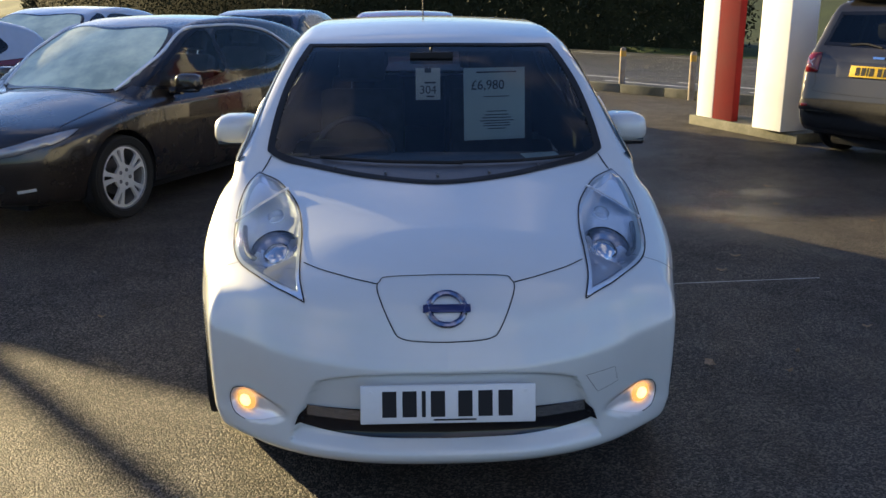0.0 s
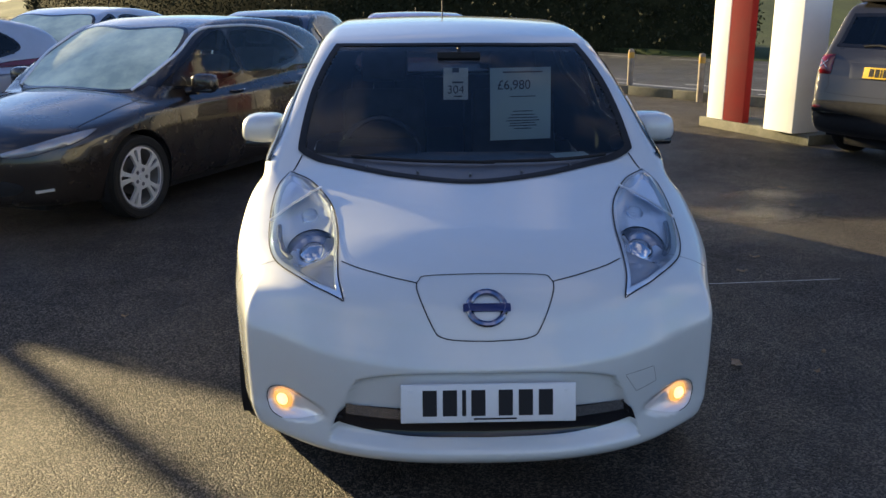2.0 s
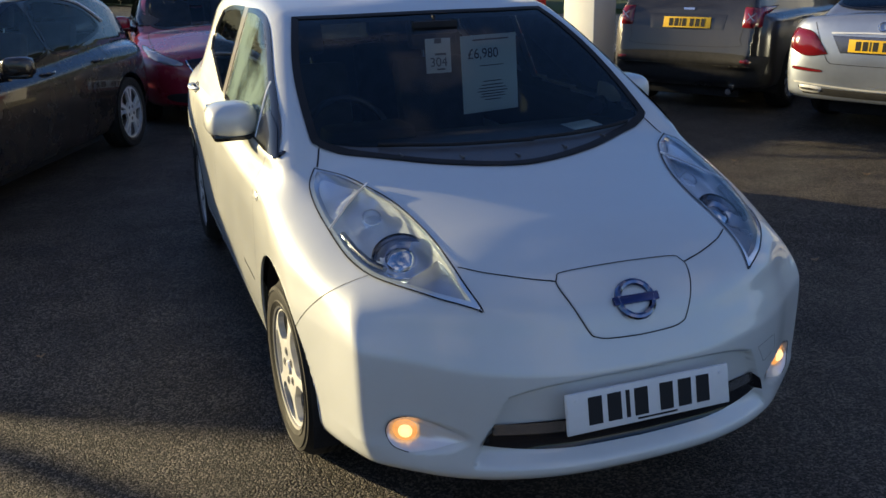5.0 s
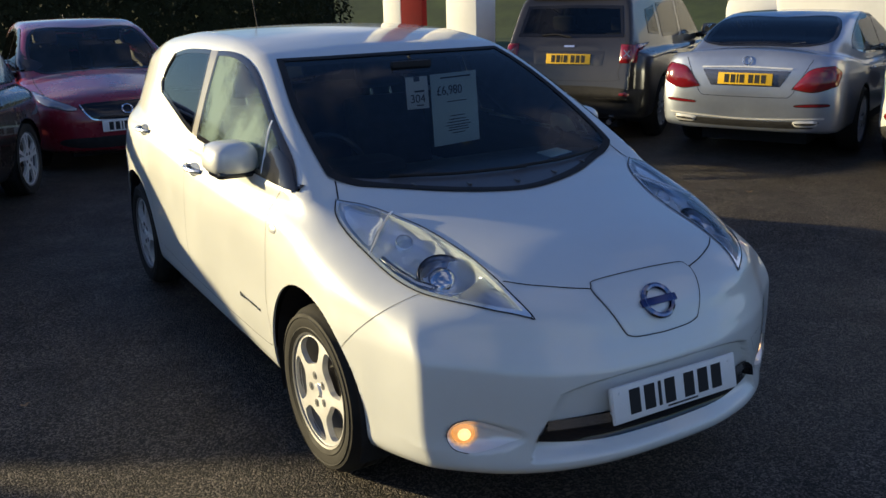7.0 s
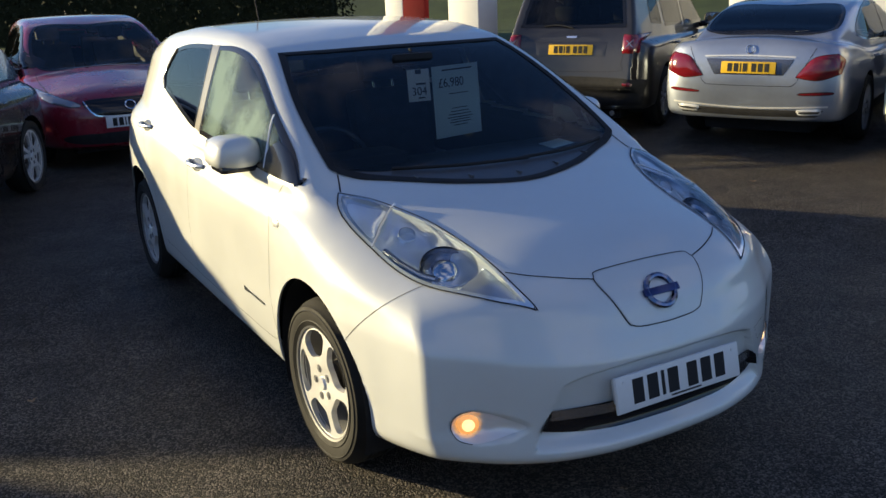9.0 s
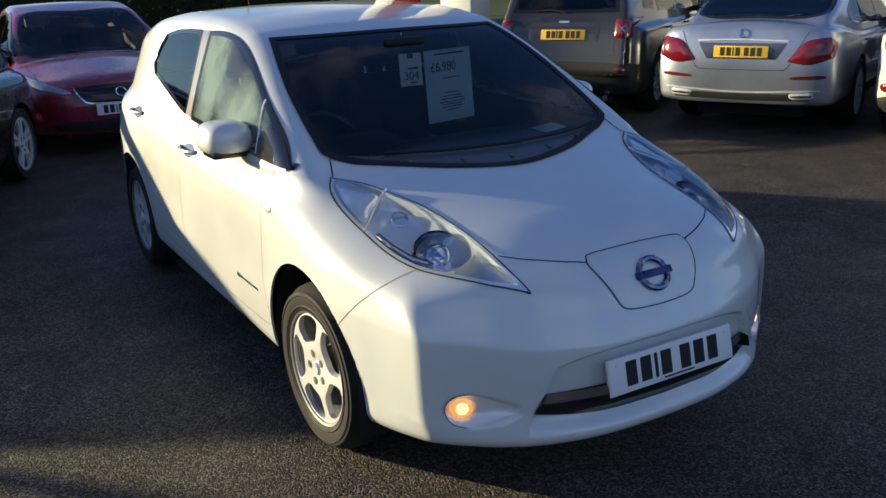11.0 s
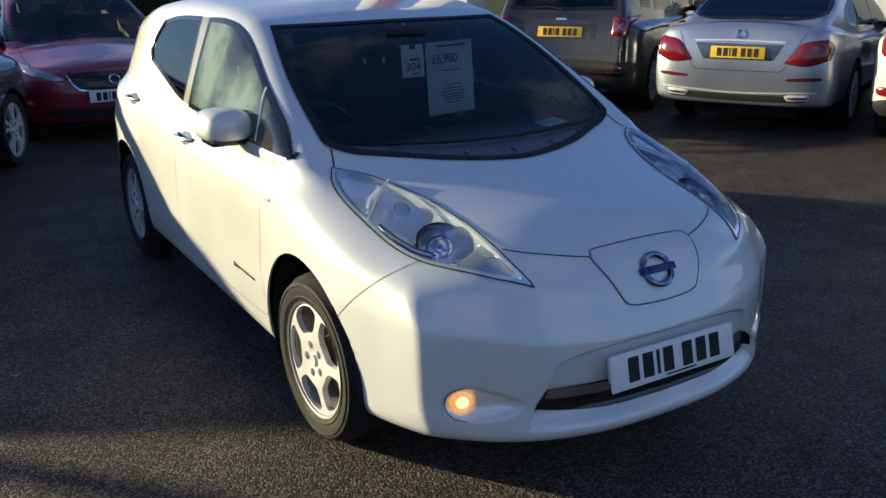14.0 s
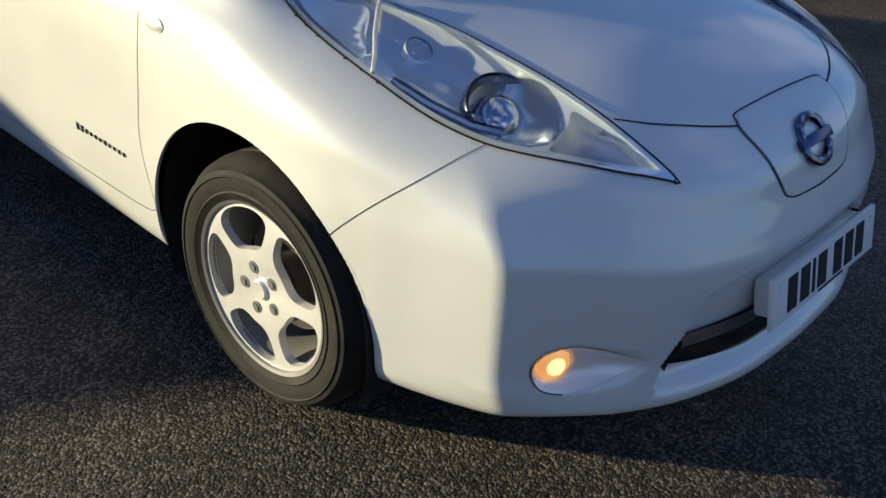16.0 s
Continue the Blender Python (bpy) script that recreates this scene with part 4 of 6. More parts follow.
def leaf():
    s = LEAF
    car = new("electric_hatchback")
    tagged(car, "pearl white electric hatchback with lit fog lamps, for sale", "car")
    sk = make_skin(s)
    lampL = spline(LAMP, 6)
    lampR = mirrored(lampL)
    ws, gl = spline(SCREEN, 6), spline(GLASSLOW, 8)
    dg, rg = spline(DOORGLASS, 6), spline(REARGLASS, 6)
    back = spline(((-0.55, 1.12), (0.55, 1.12), (0.48, 1.34), (-0.48, 1.34)), 6)
    holes = [("top", 1, inset(ws, 0.012)), ("top", 1, inset(lampL, 0.006)), ("top", 1, inset(lampR, 0.006)), ("back", 1, inset(back, 0.012))]
    holes += [("side", sd, inset(o, 0.012)) for sd in (-1, 1) for o in (dg, rg)]
    p, nr, q, c, keep, lab = split_shell(sk, s, 440, 540, holes, leaf_label)
    names = ("body_shell", "bonnet", "front_bumper", "front_wing", "front_door", "rear_door", "roof_panel", "tailgate")
    panels = {}
    for k, nm in enumerate(names):
        for sd in ((-1, 1) if k in (3, 4, 5) else (0,)):
            sel = keep & (lab == k) & ((c[:, 0] * sd > 0) if sd else True)
            panels[nm, sd] = part(nm, submesh(nm, p, nr, q[sel], WHITE), WHITE, car)
    cab = keep & (c[:, 2] > 0.7) & (c[:, 1] > 1.1)
    part("interior_trim", submesh("interior_trim", p - nr * 0.03, -nr, q[cab][:, ::-1], LINING), LINING, car)

    # panes
    w = sheet("windscreen", sk.patch(gl, "top", 1, 0.05, 0.003), SCREENGLASS, car)
    w.visible_shadow = False
    sheet("windscreen_seal", band(sk, ws, 0.030, "top", 1, 0.006, 4), PLASTIC, w)
    cowl = np.concatenate([spline(SCREEN[:9], 8, False), spline(GLASSLOW[:7], 8, False)[::-1]])
    cw = sheet("cowl_panel", sk.patch(cowl, "top", 1, 0.04, 0.001), COWL, car, "matt black cowl with small raised studs")
    for x, y in ((-0.40, 0.988), (-0.20, 0.915), (0.0, 0.885), (0.20, 0.915), (0.40, 0.988)):
        z = sk.lay(np.array([[x, y]]), "top")[0][2]
        bm = bmesh.new()
        box(bm, (x, y, z + 0.003), (0.010, 0.036, 0.010), 0.004)
        part("cowl_stud", bm, COWL, cw)
    for ln in (((-0.46, 1.070), (-0.20, 0.992), (0.10, 0.968)), ((0.06, 0.975), (0.30, 1.0), (0.56, 1.085))):
        pts = sk.lay(spline(ln, 6, False), "top") + np.array([0, -0.004, 0.012])
        part("wiper", tube(pts, 0.007, 6), PLASTIC, car)
    for sd in (-1, 1):
        for nm, o, tint in (("front_side_window", dg, DEWGLASS if sd < 0 else GLASS), ("rear_side_window", rg, TINT)):
            w = sheet(nm, sk.patch(inset(o, 0.016), "side", sd, 0.06, 0.002), tint, car)
            sheet("window_seal", band(sk, o, 0.022, "side", sd, 0.004), GLOSSBLACK, w)
        post = spline(((2.418, 1.056, 1), (2.505, 1.066, 1), (2.548, 1.25), (2.553, 1.452, 1), (2.440, 1.456, 1), (2.440, 1.25)), 4)
        sheet("door_post_trim", sk.patch(post, "side", sd, 0.05, 0.003), POST_SHEEN, car, "gloss black door post trim, reflected sun put in as brown-grey")
        # tube drawn in place of reflected lines at the window's rear corner
        quarter = sk.lay(spline(((3.225, 1.20), (3.285, 1.26), (3.245, 1.335), (3.165, 1.405)), 5, False), "side", sd)
        part("window_divider", tube(quarter + sk.normal(quarter) * 0.004, 0.007, 6), POST_SHEEN, car)
        tri = spline(((1.15, 1.018, 1), (1.50, 1.024, 1), (1.47, 1.10), (1.40, 1.14, 1), (1.27, 1.095)), 5)
        sheet("mirror_sail", sk.patch(tri, "side", sd, 0.05, 0.006), GLOSSBLACK, car)
        bar = sk.lay(spline(((1.47, 1.03), (1.50, 1.12), (1.535, 1.225)), 5, False), "side", sd)
        part("quarter_light_bar", tube(bar + sk.normal(bar) * 0.002, 0.0065, 6), SATIN, car)
    w = sheet("rear_window", sk.patch(inset(back, 0.02), "back", 1, 0.06, 0.002), TINT, car)
    sheet("window_seal", band(sk, back, 0.03, "back", 1, 0.004), GLOSSBLACK, w)

    # shut lines
    lines = [("side", 1, ((1.25, 1.0), (1.315, 0.94), (1.312, 0.86), (1.34, 0.69), (1.365, 0.54), (1.335, 0.385))),
             ("side", 1, ((2.46, 1.05), (2.48, 0.89), (2.515, 0.745), (2.55, 0.53), (2.50, 0.345))),
             ("side", 1, ((3.28, 1.19), (3.40, 1.02), (3.40, 0.86), (3.30, 0.70), (3.22, 0.55), (3.17, 0.36))),
             ("side", 1, ((1.335, 0.385), (1.39, 0.345), (1.8, 0.335), (2.5, 0.335), (3.17, 0.36))),
             ("side", 1, ((0.412, 0.818), (0.438, 0.791), (0.485, 0.742), (0.56, 0.675), (0.635, 0.603), (0.66, 0.575))),
             ("side", 1, ((3.62, 0.80), (3.80, 0.80), (3.80, 0.95), (3.62, 0.95), (3.62, 0.80)))]
    for way, _, ln in lines[:5]:
        for sd in (-1, 1):
            sheet("shut_line", sk.ribbon(spline(ln, 8, False), way, sd, 0.0019, 0.001), SEAM, car)
    half = ((0.455, 0.310), (0.40, 0.262), (0.34, 0.225), (0.28, 0.195), (0.212, 0.170))
    for sd in (-1, 1):
        sheet("shut_line", sk.ribbon(spline([(sd * a, b) for a, b in half], 8, False), "top", 1, 0.0045, 0.0012), SEAM, car)
        side = ((0.690, 1.032), (0.675, 1.075), (0.662, 1.115))
        sheet("shut_line", sk.ribbon(spline([(sd * a, b) for a, b in side], 8, False), "top", 1, 0.006, 0.0012), SEAM, car)

    # charge port lid and badge
    port = spline(((-0.214, 0.786), (-0.206, 0.803), (-0.176, 0.813), (0, 0.817), (0.176, 0.813), (0.206, 0.803), (0.214, 0.786), (0.196, 0.745), (0.160, 0.675), (0.142, 0.659), (0.10, 0.650),
                   (0, 0.647), (-0.10, 0.650), (-0.142, 0.659), (-0.160, 0.675), (-0.196, 0.745)), 6)
    lid = sheet("charge_port_lid", sk.patch(inset(port, 0.004), "front", 1, 0.03, 0.003), WHITE, car)
    sheet("shut_line", sk.ribbon(port, "front", 1, 0.0034, 0.0016, True), SEAM, lid)
    a = sk.lay(np.array([[0.0, 0.70], [0.0, 0.775]]), "front")
    tilt = math.degrees(math.atan2(a[1][1] - a[0][1], 0.075))
    m = pose(0.0, (a[0][1] + a[1][1]) / 2 - 0.008, 0.738, -tilt)
    bm = tube([m @ Vector((0.055 * math.cos(t), -0.004, 0.052 * math.sin(t))) for t in np.linspace(0, 2 * math.pi, 40, endpoint=False)], 0.0105, 8, True)
    ring = part("emblem_ring", bm, EMBLEM, car, "chrome ring emblem with a blue bar")
    bm = bmesh.new()
    box(bm, (0, -0.008, 0), (0.146, 0.012, 0.026), 0.004, m)
    part("emblem_bar", bm, BADGEBLUE, ring)

    # mouth: black strip, chrome bar, plate
    strip = spline(((-0.478, 0.362, 1), (-0.462, 0.40), (-0.446, 0.426, 1), (-0.265, 0.430), (0, 0.430), (0.265, 0.430), (0.446, 0.426, 1), (0.462, 0.40), (0.478, 0.362, 1), (0.28, 0.340), (0, 0.336), (-0.28, 0.340)), 6)
    gr = sheet("lower_grille", sk.patch(strip, "front", 1, 0.02, 0.006), GLOSSBLACK, car)
    sheet("chrome_strip", sk.ribbon(spline(((-0.436, 0.412), (-0.2, 0.410), (0, 0.410), (0.2, 0.410), (0.436, 0.412)), 10, False), "front", 1, 0.034, 0.010), STRIP, gr)
    m = pose(0, -0.012, 0.474, -12)
    bm = bmesh.new()
    box(bm, (0, 0.028, 0), (0.48, 0.05, 0.085), 0.008, m)
    part("plate_plinth", bm, WHITE, car)
    pl = plate("number_plate", car, None, m, PLATEWHITE, BARS, 0.528, 0.112)
    bm = bmesh.new()
    box(bm, (0, 0.005, -0.002), (0.532, 0.008, 0.118), 0.003, m)
    part("plate_surround", bm, PLATEWHITE, pl)
    for x in (-0.235, 0.235):
        part("plate_screw", cyl(bmesh.new(), m @ Vector((x, -0.002, 0.036)), m @ Vector((x, -0.006, 0.036)), 0.006, n=10), PLATEWHITE, pl)
    part("plate_maker_bar", box(bmesh.new(), (0.02, -0.0035, -0.049), (0.13, 0.002, 0.005), 0, m), SEAM, pl)
    tow = np.array([(0.435, 0.520), (0.537, 0.528), (0.549, 0.475), (0.478, 0.456)])
    sheet("towing_cover_line", sk.ribbon(spline([(*t, 1) for t in tow], 8), "front", 1, 0.0012, 0.0008, True), SEAM, car)

    # lamps
    for sd, ol in ((-1, lampL), (1, lampR)):
        headlamp(car, sk, sd, ol)
        fog_lamp(car, sk, sd)
        mirror_part(car, sd, (sd * 0.888, 1.66, 1.075), WHITE, (0.205, 0.195, 0.138))
        # repeater, badge, handles
        o = np.array([(1.245 + 0.038 * math.cos(t), 0.862 + 0.018 * math.sin(t)) for t in np.linspace(0, 2 * math.pi, 20, endpoint=False)])
        r = sheet("side_repeater", sk.patch(o, "side", sd, 0.02, 0.002, lambda q, e: 0.008 * np.clip(e / 0.012, 0, 1) ** 0.5), SATIN, car)
        sheet("repeater_rim", sk.ribbon(o, "side", sd, 0.0018, 0.003, True), SATIN, r)
        for k in range(11):
            y = 1.71 - k * 0.0245
            hgt = (0.034, 0.03, 0.022, 0.018, 0.02, 0.018, 0.022, 0.018, 0.018, 0.02, 0.018)[k]
            sheet("badge_bar", sk.ribbon([(y, 0.472), (y - 0.013, 0.472)], "side", sd, hgt * 0.62, 0.0025), DARKCHROME, car)
        for y, z in ((2.34, 0.915), (3.36, 0.982)):
            o = np.array([(y + 0.085 * math.cos(t), z + 0.030 * math.sin(t)) for t in np.linspace(0, 2 * math.pi, 24, endpoint=False)])
            hc = sheet("handle_cup", sk.patch(o, "side", sd, 0.03, 0.0015), DARKCHROME, car)
            pts = []
            for t in np.linspace(0, 1, 11):
                pt = sk.lay(np.array([[y - 0.11 + 0.22 * t, z + 0.006]]), "side", sd)[0]
                pts.append(pt + np.array([sd * (0.004 + 0.034 * math.sin(math.pi * t) ** 0.5), 0, 0]))
            part("door_handle", tube(pts, 0.0105, 8), SILVER, hc, "silver door handle")
        # arch lip
        t = np.linspace(-0.10 * math.pi, 1.10 * math.pi, 50)
        for ya in s["arches"]:
            ring = [(ya + (s["arch"] + 0.006) * math.cos(v), s["hub"] + (s["arch"] + 0.006) * math.sin(v)) for v in t if s["hub"] + s["arch"] * math.sin(v) > 0.20]
            pts = sk.lay(np.array(ring), "side", sd)
            part("arch_lip", tube(pts - np.array([sd * 0.006, 0, 0]), 0.006, 6), WHITE, car)

    # aerial
    z = sk.lay(np.array([[0.0, 3.75]]), "top")[0][2]
    part("aerial", tube([(0, 3.75, z), (0, 3.80, z + 0.16), (0, 3.86, z + 0.36)], 0.004, 6), PLASTIC, car)
    part("aerial_foot", cyl(bmesh.new(), (0, 3.75, z - 0.005), (0, 3.757, z + 0.03), 0.022, 0.01), PLASTIC, car)

    # wheels
    add_wheels(car, s, wheel_mesh_parts(0.316, 0.205, 0.215, "five"), 0.868)

    # cabin
    bm = bmesh.new()
    pts = [(1.02, 0.98), (1.25, 0.995), (1.5, 0.985), (1.68, 0.955), (1.76, 0.88), (1.74, 0.72), (1.6, 0.6), (1.1, 0.6)]
    for a, b in zip(pts, pts[1:] + pts[:1]):
        vs = [bm.verts.new((x, y, z)) for x in (-0.70, 0.70) for y, z in ((a, b) if x < 0 else (b, a))]
        bm.faces.new(vs)
    for x in (-0.70, 0.70):
        bm.faces.new([bm.verts.new((x, y, z)) for y, z in pts])
    bmesh.ops.remove_doubles(bm, verts=bm.verts, dist=1e-4)
    bmesh.ops.recalc_face_normals(bm, faces=bm.faces[:])
    part("dashboard", bm, PLASTIC, car)
    bm = bmesh.new()
    box(bm, (-0.37, 1.52, 0.985), (0.36, 0.22, 0.10), 0.04)
    part("instrument_hood", bm, PLASTIC, car)
    m = Matrix.Translation((-0.37, 1.83, 0.92)) @ Matrix.Rotation(radians(-28), 4, "X")
    bm = tube([m @ Vector((0.185 * math.cos(t), 0, 0.185 * math.sin(t))) for t in np.linspace(0, 2 * math.pi, 40, endpoint=False)], 0.016, 8, True)
    wheel = part("steering_wheel", bm, GLOSSBLACK, car)
    bm = bmesh.new()
    box(bm, (0, -0.03, 0), (0.15, 0.06, 0.12), 0.03, m)
    box(bm, (0, -0.01, 0), (0.35, 0.02, 0.035), 0.008, m)
    part("steering_hub", bm, PLASTIC, wheel)
    for x in (-0.37, 0.37):
        seat_parts(car, x, 2.32, 0.55)
        seat_parts(car, x, 3.15, 0.56)
    bm = bmesh.new()
    box(bm, (0, 2.4, 0.30), (1.5, 2.6, 0.06), 0.01)
    part("floor_pan", bm, PLASTIC, car)
    bm = bmesh.new()
    box(bm, (0.0, 1.72, 1.385), (0.20, 0.03, 0.055), 0.012)
    rv = part("interior_mirror", bm, PLASTIC, car)
    part("mirror_stalk", tube([(0, 1.71, 1.39), (0, 1.74, 1.43)], 0.008, 6), PLASTIC, rv)
    return car, sk


def headlamp(car, sk, sd, ol):
    """A long bulging headlamp: clear lens over a bright housing with a main lamp, an indicator and a side lamp."""
    def swell(q, e):
        k = np.clip((q[:, 1] - 0.15) / 0.5, 0.15, 1)
        t = np.clip(e / 0.075, 0, 1)
        return 0.036 * k * (1 - (1 - t) ** 2)
    lens = sheet("headlamp", sk.patch(ol, "top", 1, 0.02, 0.002, swell), LENS, car, "clear bulging headlamp with chrome reflectors")
    lens.visible_shadow = False

    def bowl(q, e):
        t = np.clip(e / 0.06, 0, 1)
        u, v = np.abs(q[:, 0]) - 0.575, q[:, 1] - 0.455
        cup = np.clip(1 - np.hypot(u, v) / 0.085, 0, 1) ** 0.5
        return -0.030 * t ** 0.7 - 0.032 * cup * t
    sheet("reflector", sk.patch(inset(ol, 0.003), "top", 1, 0.012, -0.001, bowl), LENSCHROME, lens)
    sheet("lamp_gasket", sk.ribbon(ol, "top", 1, 0.0050, 0.0035, True), SEAM, lens)
    sheet("lamp_rim", band(sk, ol, 0.013, "top", 1, 0.003), LENSCHROME, lens)

    def on(x, y, d):
        p = sk.lay(np.array([[sd * x, y]]), "top")
        return p[0] + sk.normal(p)[0] * d, sk.normal(p)[0]
    # main lamp: dark drum with a clear bull's-eye
    for nm, x, y, r, d, mt in (("main_lamp", 0.580, 0.475, 0.086, -0.036, DARKCHROME), ("side_lamp", 0.505, 0.290, 0.022, -0.022, DARKCHROME), ("indicator_lamp", 0.600, 0.70, 0.030, -0.024, LENSCHROME)):
        c, n = on(x, y, d)
        n = n * 0.8 + np.array([0, -0.5, 0.15])
        qn = Vector(n).to_track_quat("X", "Z").to_matrix().to_4x4()
        bm = lathe([(r, 0.010), (r * 1.03, 0.006), (r * 1.02, -0.02), (r * 0.94, 0.006), (r * 0.86, -0.010), (r * 0.55, -0.026), (0.001, -0.030)], 32)
        bm.transform(Matrix.Translation(c) @ qn)
        o = part(nm, bm, mt, lens)
        bm = bmesh.new()
        bmesh.ops.create_uvsphere(bm, u_segments=24, v_segments=12, radius=r * 0.58)
        for v in bm.verts:
            v.co.x *= 0.45
        bm.transform(Matrix.Translation(c) @ qn @ Matrix.Translation((-0.016, 0, 0)))
        part("bulb_lens", bm, CHROME if nm == "main_lamp" else LENSCHROME, o)
    # pale back of the rear chamber, and the grey bezel in front of the drum
    rear = spline([(sd * a, b) for a, b in ((0.688, 0.965), (0.640, 0.900), (0.602, 0.85), (0.660, 0.790), (0.712, 0.742), (0.718, 0.83), (0.713, 0.92))], 5)
    sheet("chamber_back", sk.patch(rear, "top", 1, 0.012, 0.0, lambda q, e: -0.007 - 0.004 * np.clip(e / 0.03, 0, 1)), PEARLCHROME, lens)
    tip = spline([(sd * a, b) for a, b in ((0.462, 0.205), (0.52, 0.245), (0.60, 0.335), (0.575, 0.352), (0.53, 0.36), (0.492, 0.375), (0.482, 0.30))], 5)
    sheet("front_bezel", sk.patch(tip, "top", 1, 0.03, 0.0, lambda q, e: -0.012 + 0.006 * np.clip(e / 0.03, 0, 1)), BEZEL, lens)
    # the bar between the rear and the main chamber, and the dark ledge along the outer edge
    dv = [on(x, y, 0.010)[0] for x, y in ((0.564, 0.852), (0.60, 0.822), (0.66, 0.765), (0.70, 0.720), (0.734, 0.688))]
    part("lamp_divider", tube(dv, 0.0045, 6), SATIN, lens)
    br = [on(x, y, -0.010)[0] for x, y in ((0.705, 0.66), (0.692, 0.57), (0.668, 0.48), (0.640, 0.43))]
    part("lamp_ledge", tube(br, 0.010, 8), DARKCHROME, lens)


def fog_lamp(car, sk, sd):
    """A round lit fog lamp set in its pocket."""
    c = (sd * 0.652, 0.238, 0.386)
    n = Vector((sd * 0.42, -0.9, 0.0)).normalized()
    tear = spline([(sd * a, b) for a, b in ((0.708, 0.386), (0.694, 0.425), (0.655, 0.442), (0.605, 0.433), (0.555, 0.411), (0.512, 0.386), (0.555, 0.360), (0.605, 0.340), (0.655, 0.330), (0.694, 0.346))], 6)
    bezel = sheet("fog_bezel", sk.patch(tear, "front", 1, 0.012, 0.002), SATIN, car, "pale satin pocket round the fog lamp")
    rim = spline([(sd * a, b) for a, b in ((0.62, 0.437), (0.655, 0.443), (0.694, 0.426), (0.709, 0.386), (0.694, 0.345), (0.655, 0.329), (0.62, 0.334))], 8, False)
    sheet("bezel_joint", sk.ribbon(rim[8:-8], "front", 1, 0.0026, 0.003), PLASTIC, bezel)
    m = Matrix.Translation(Vector(c)) @ n.to_track_quat("X", "Z").to_matrix().to_4x4()
    bm = lathe([(0.045, -0.02), (0.050, 0.002), (0.048, 0.006), (0.044, 0.0), (0.034, -0.012), (0.014, -0.018), (0.001, -0.018)], 32)
    bm.transform(m)
    f = part("fog_lamp", bm, LENSCHROME, car, "round amber-lit fog lamp")
    bm = bmesh.new()
    bmesh.ops.create_uvsphere(bm, u_segments=24, v_segments=12, radius=0.040)
    for v in bm.verts:
        v.co.x = v.co.x * 0.5 - 0.006
    bm.transform(m)
    part("fog_reflector", bm, GLOW, f, "amber-lit reflector bowl")
    bm = bmesh.new()
    bmesh.ops.create_uvsphere(bm, u_segments=16, v_segments=10, radius=0.024)
    bm.transform(m @ Matrix.Translation((0.0, 0, 0)))
    part("fog_bulb", bm, BULB, f)
    bm = lathe([(0.047, 0.002), (0.042, 0.007), (0.028, 0.016), (0.012, 0.020), (0.0005, 0.0205)], 32)
    bm.transform(m)
    part("fog_lens", bm, LENS, f).visible_shadow = False


LEAFCAR, LEAFSKIN = leaf()


def price_card():
    """The price sheet behind the windscreen."""
    m = Matrix.Translation((0.306, 1.845, 1.160)) @ Euler((radians(-4), 0, radians(13))).to_matrix().to_4x4()
    bm = bmesh.new()
    box(bm, (0, 0, 0), (0.308, 0.003, 0.342), 0.001, m)
    c = part("price_card", bm, PAPER, None)
    tagged(c, "pale price card standing behind the windscreen", "sign")
    up = m @ Matrix.Rotation(math.pi / 2, 4, "X")
    lettering("price", "\u00a36,980", 0.062, up @ Matrix.Translation((-0.035, 0.088, 0.003)), INK, c)
    for z, w in ((0.150, 0.20), (0.035, 0.13), (-0.035, 0.10), (-0.052, 0.12), (-0.066, 0.15), (-0.080, 0.17), (-0.092, 0.13), (-0.104, 0.14), (-0.118, 0.09)):
        bm = bmesh.new()
        box(bm, (0.01, -0.003, z), (w, 0.001, 0.007 if z > 0.1 else 0.004), 0, m)
        part("print_bar", bm, INK, c)


def stock_tag():
    """The numbered tag that hangs from the inside mirror."""
    m = Matrix.Translation((-0.018, 1.635, 1.275)) @ Euler((radians(-6), 0, 0)).to_matrix().to_4x4()
    bm = bmesh.new()
    box(bm, (0, 0, 0), (0.112, 0.002, 0.142), 0.0008, m)
    t = part("stock_tag", bm, WHITEWASH, None)
    tagged(t, "white numbered tag hanging from the inside mirror", "tag")
    up = m @ Matrix.Rotation(math.pi / 2, 4, "X")
    lettering("tag_number", "304", 0.052, up @ Matrix.Translation((0, -0.028, 0.002)), INK, t)
    for z, w, h in ((0.006, 0.05, 0.008), (-0.056, 0.035, 0.006)):
        part("tag_bar", box(bmesh.new(), (0.01, -0.002, z), (w, 0.001, h), 0, m), INK, t)
    part("tag_notch", box(bmesh.new(), (0, -0.002, 0.060), (0.03, 0.001, 0.02), 0, m), INK, t)
    part("tag_string", tube([m @ Vector((0, 0, 0.07)), (-0.01, 1.68, 1.36)], 0.0015, 5), INK, t)


price_card()
stock_tag()
bm = bmesh.new()
box(bm, (0, 0, 0), (0.16, 0.08, 0.003), 0.001, pose(0.45, 1.24, 1.012, 8, 0, 18))
tagged(part("leaflet", bm, PAPER, None), "folded paper leaflet lying on the dashboard", "paper")


# ---- the other cars ----
def lamp(car, sk, name, outline, way, material, side=1, swell=0.012, label="", rim=True):
    """A lamp unit laid on the skin with a slight swell and a dark joint."""
    ol = spline(outline, 6)
    o = sheet(name, sk.patch(ol, way, side, 0.04, 0.002, lambda q, e: swell * np.clip(e / 0.03, 0, 1) ** 0.6), material, car, label)
    if rim:
        sheet("lamp_joint", sk.ribbon(ol, way, side, 0.006, 0.003, True), SEAM, o)
    return o


def both(ol):
    return (ol, [(-k[0], *k[1:]) for k in ol])


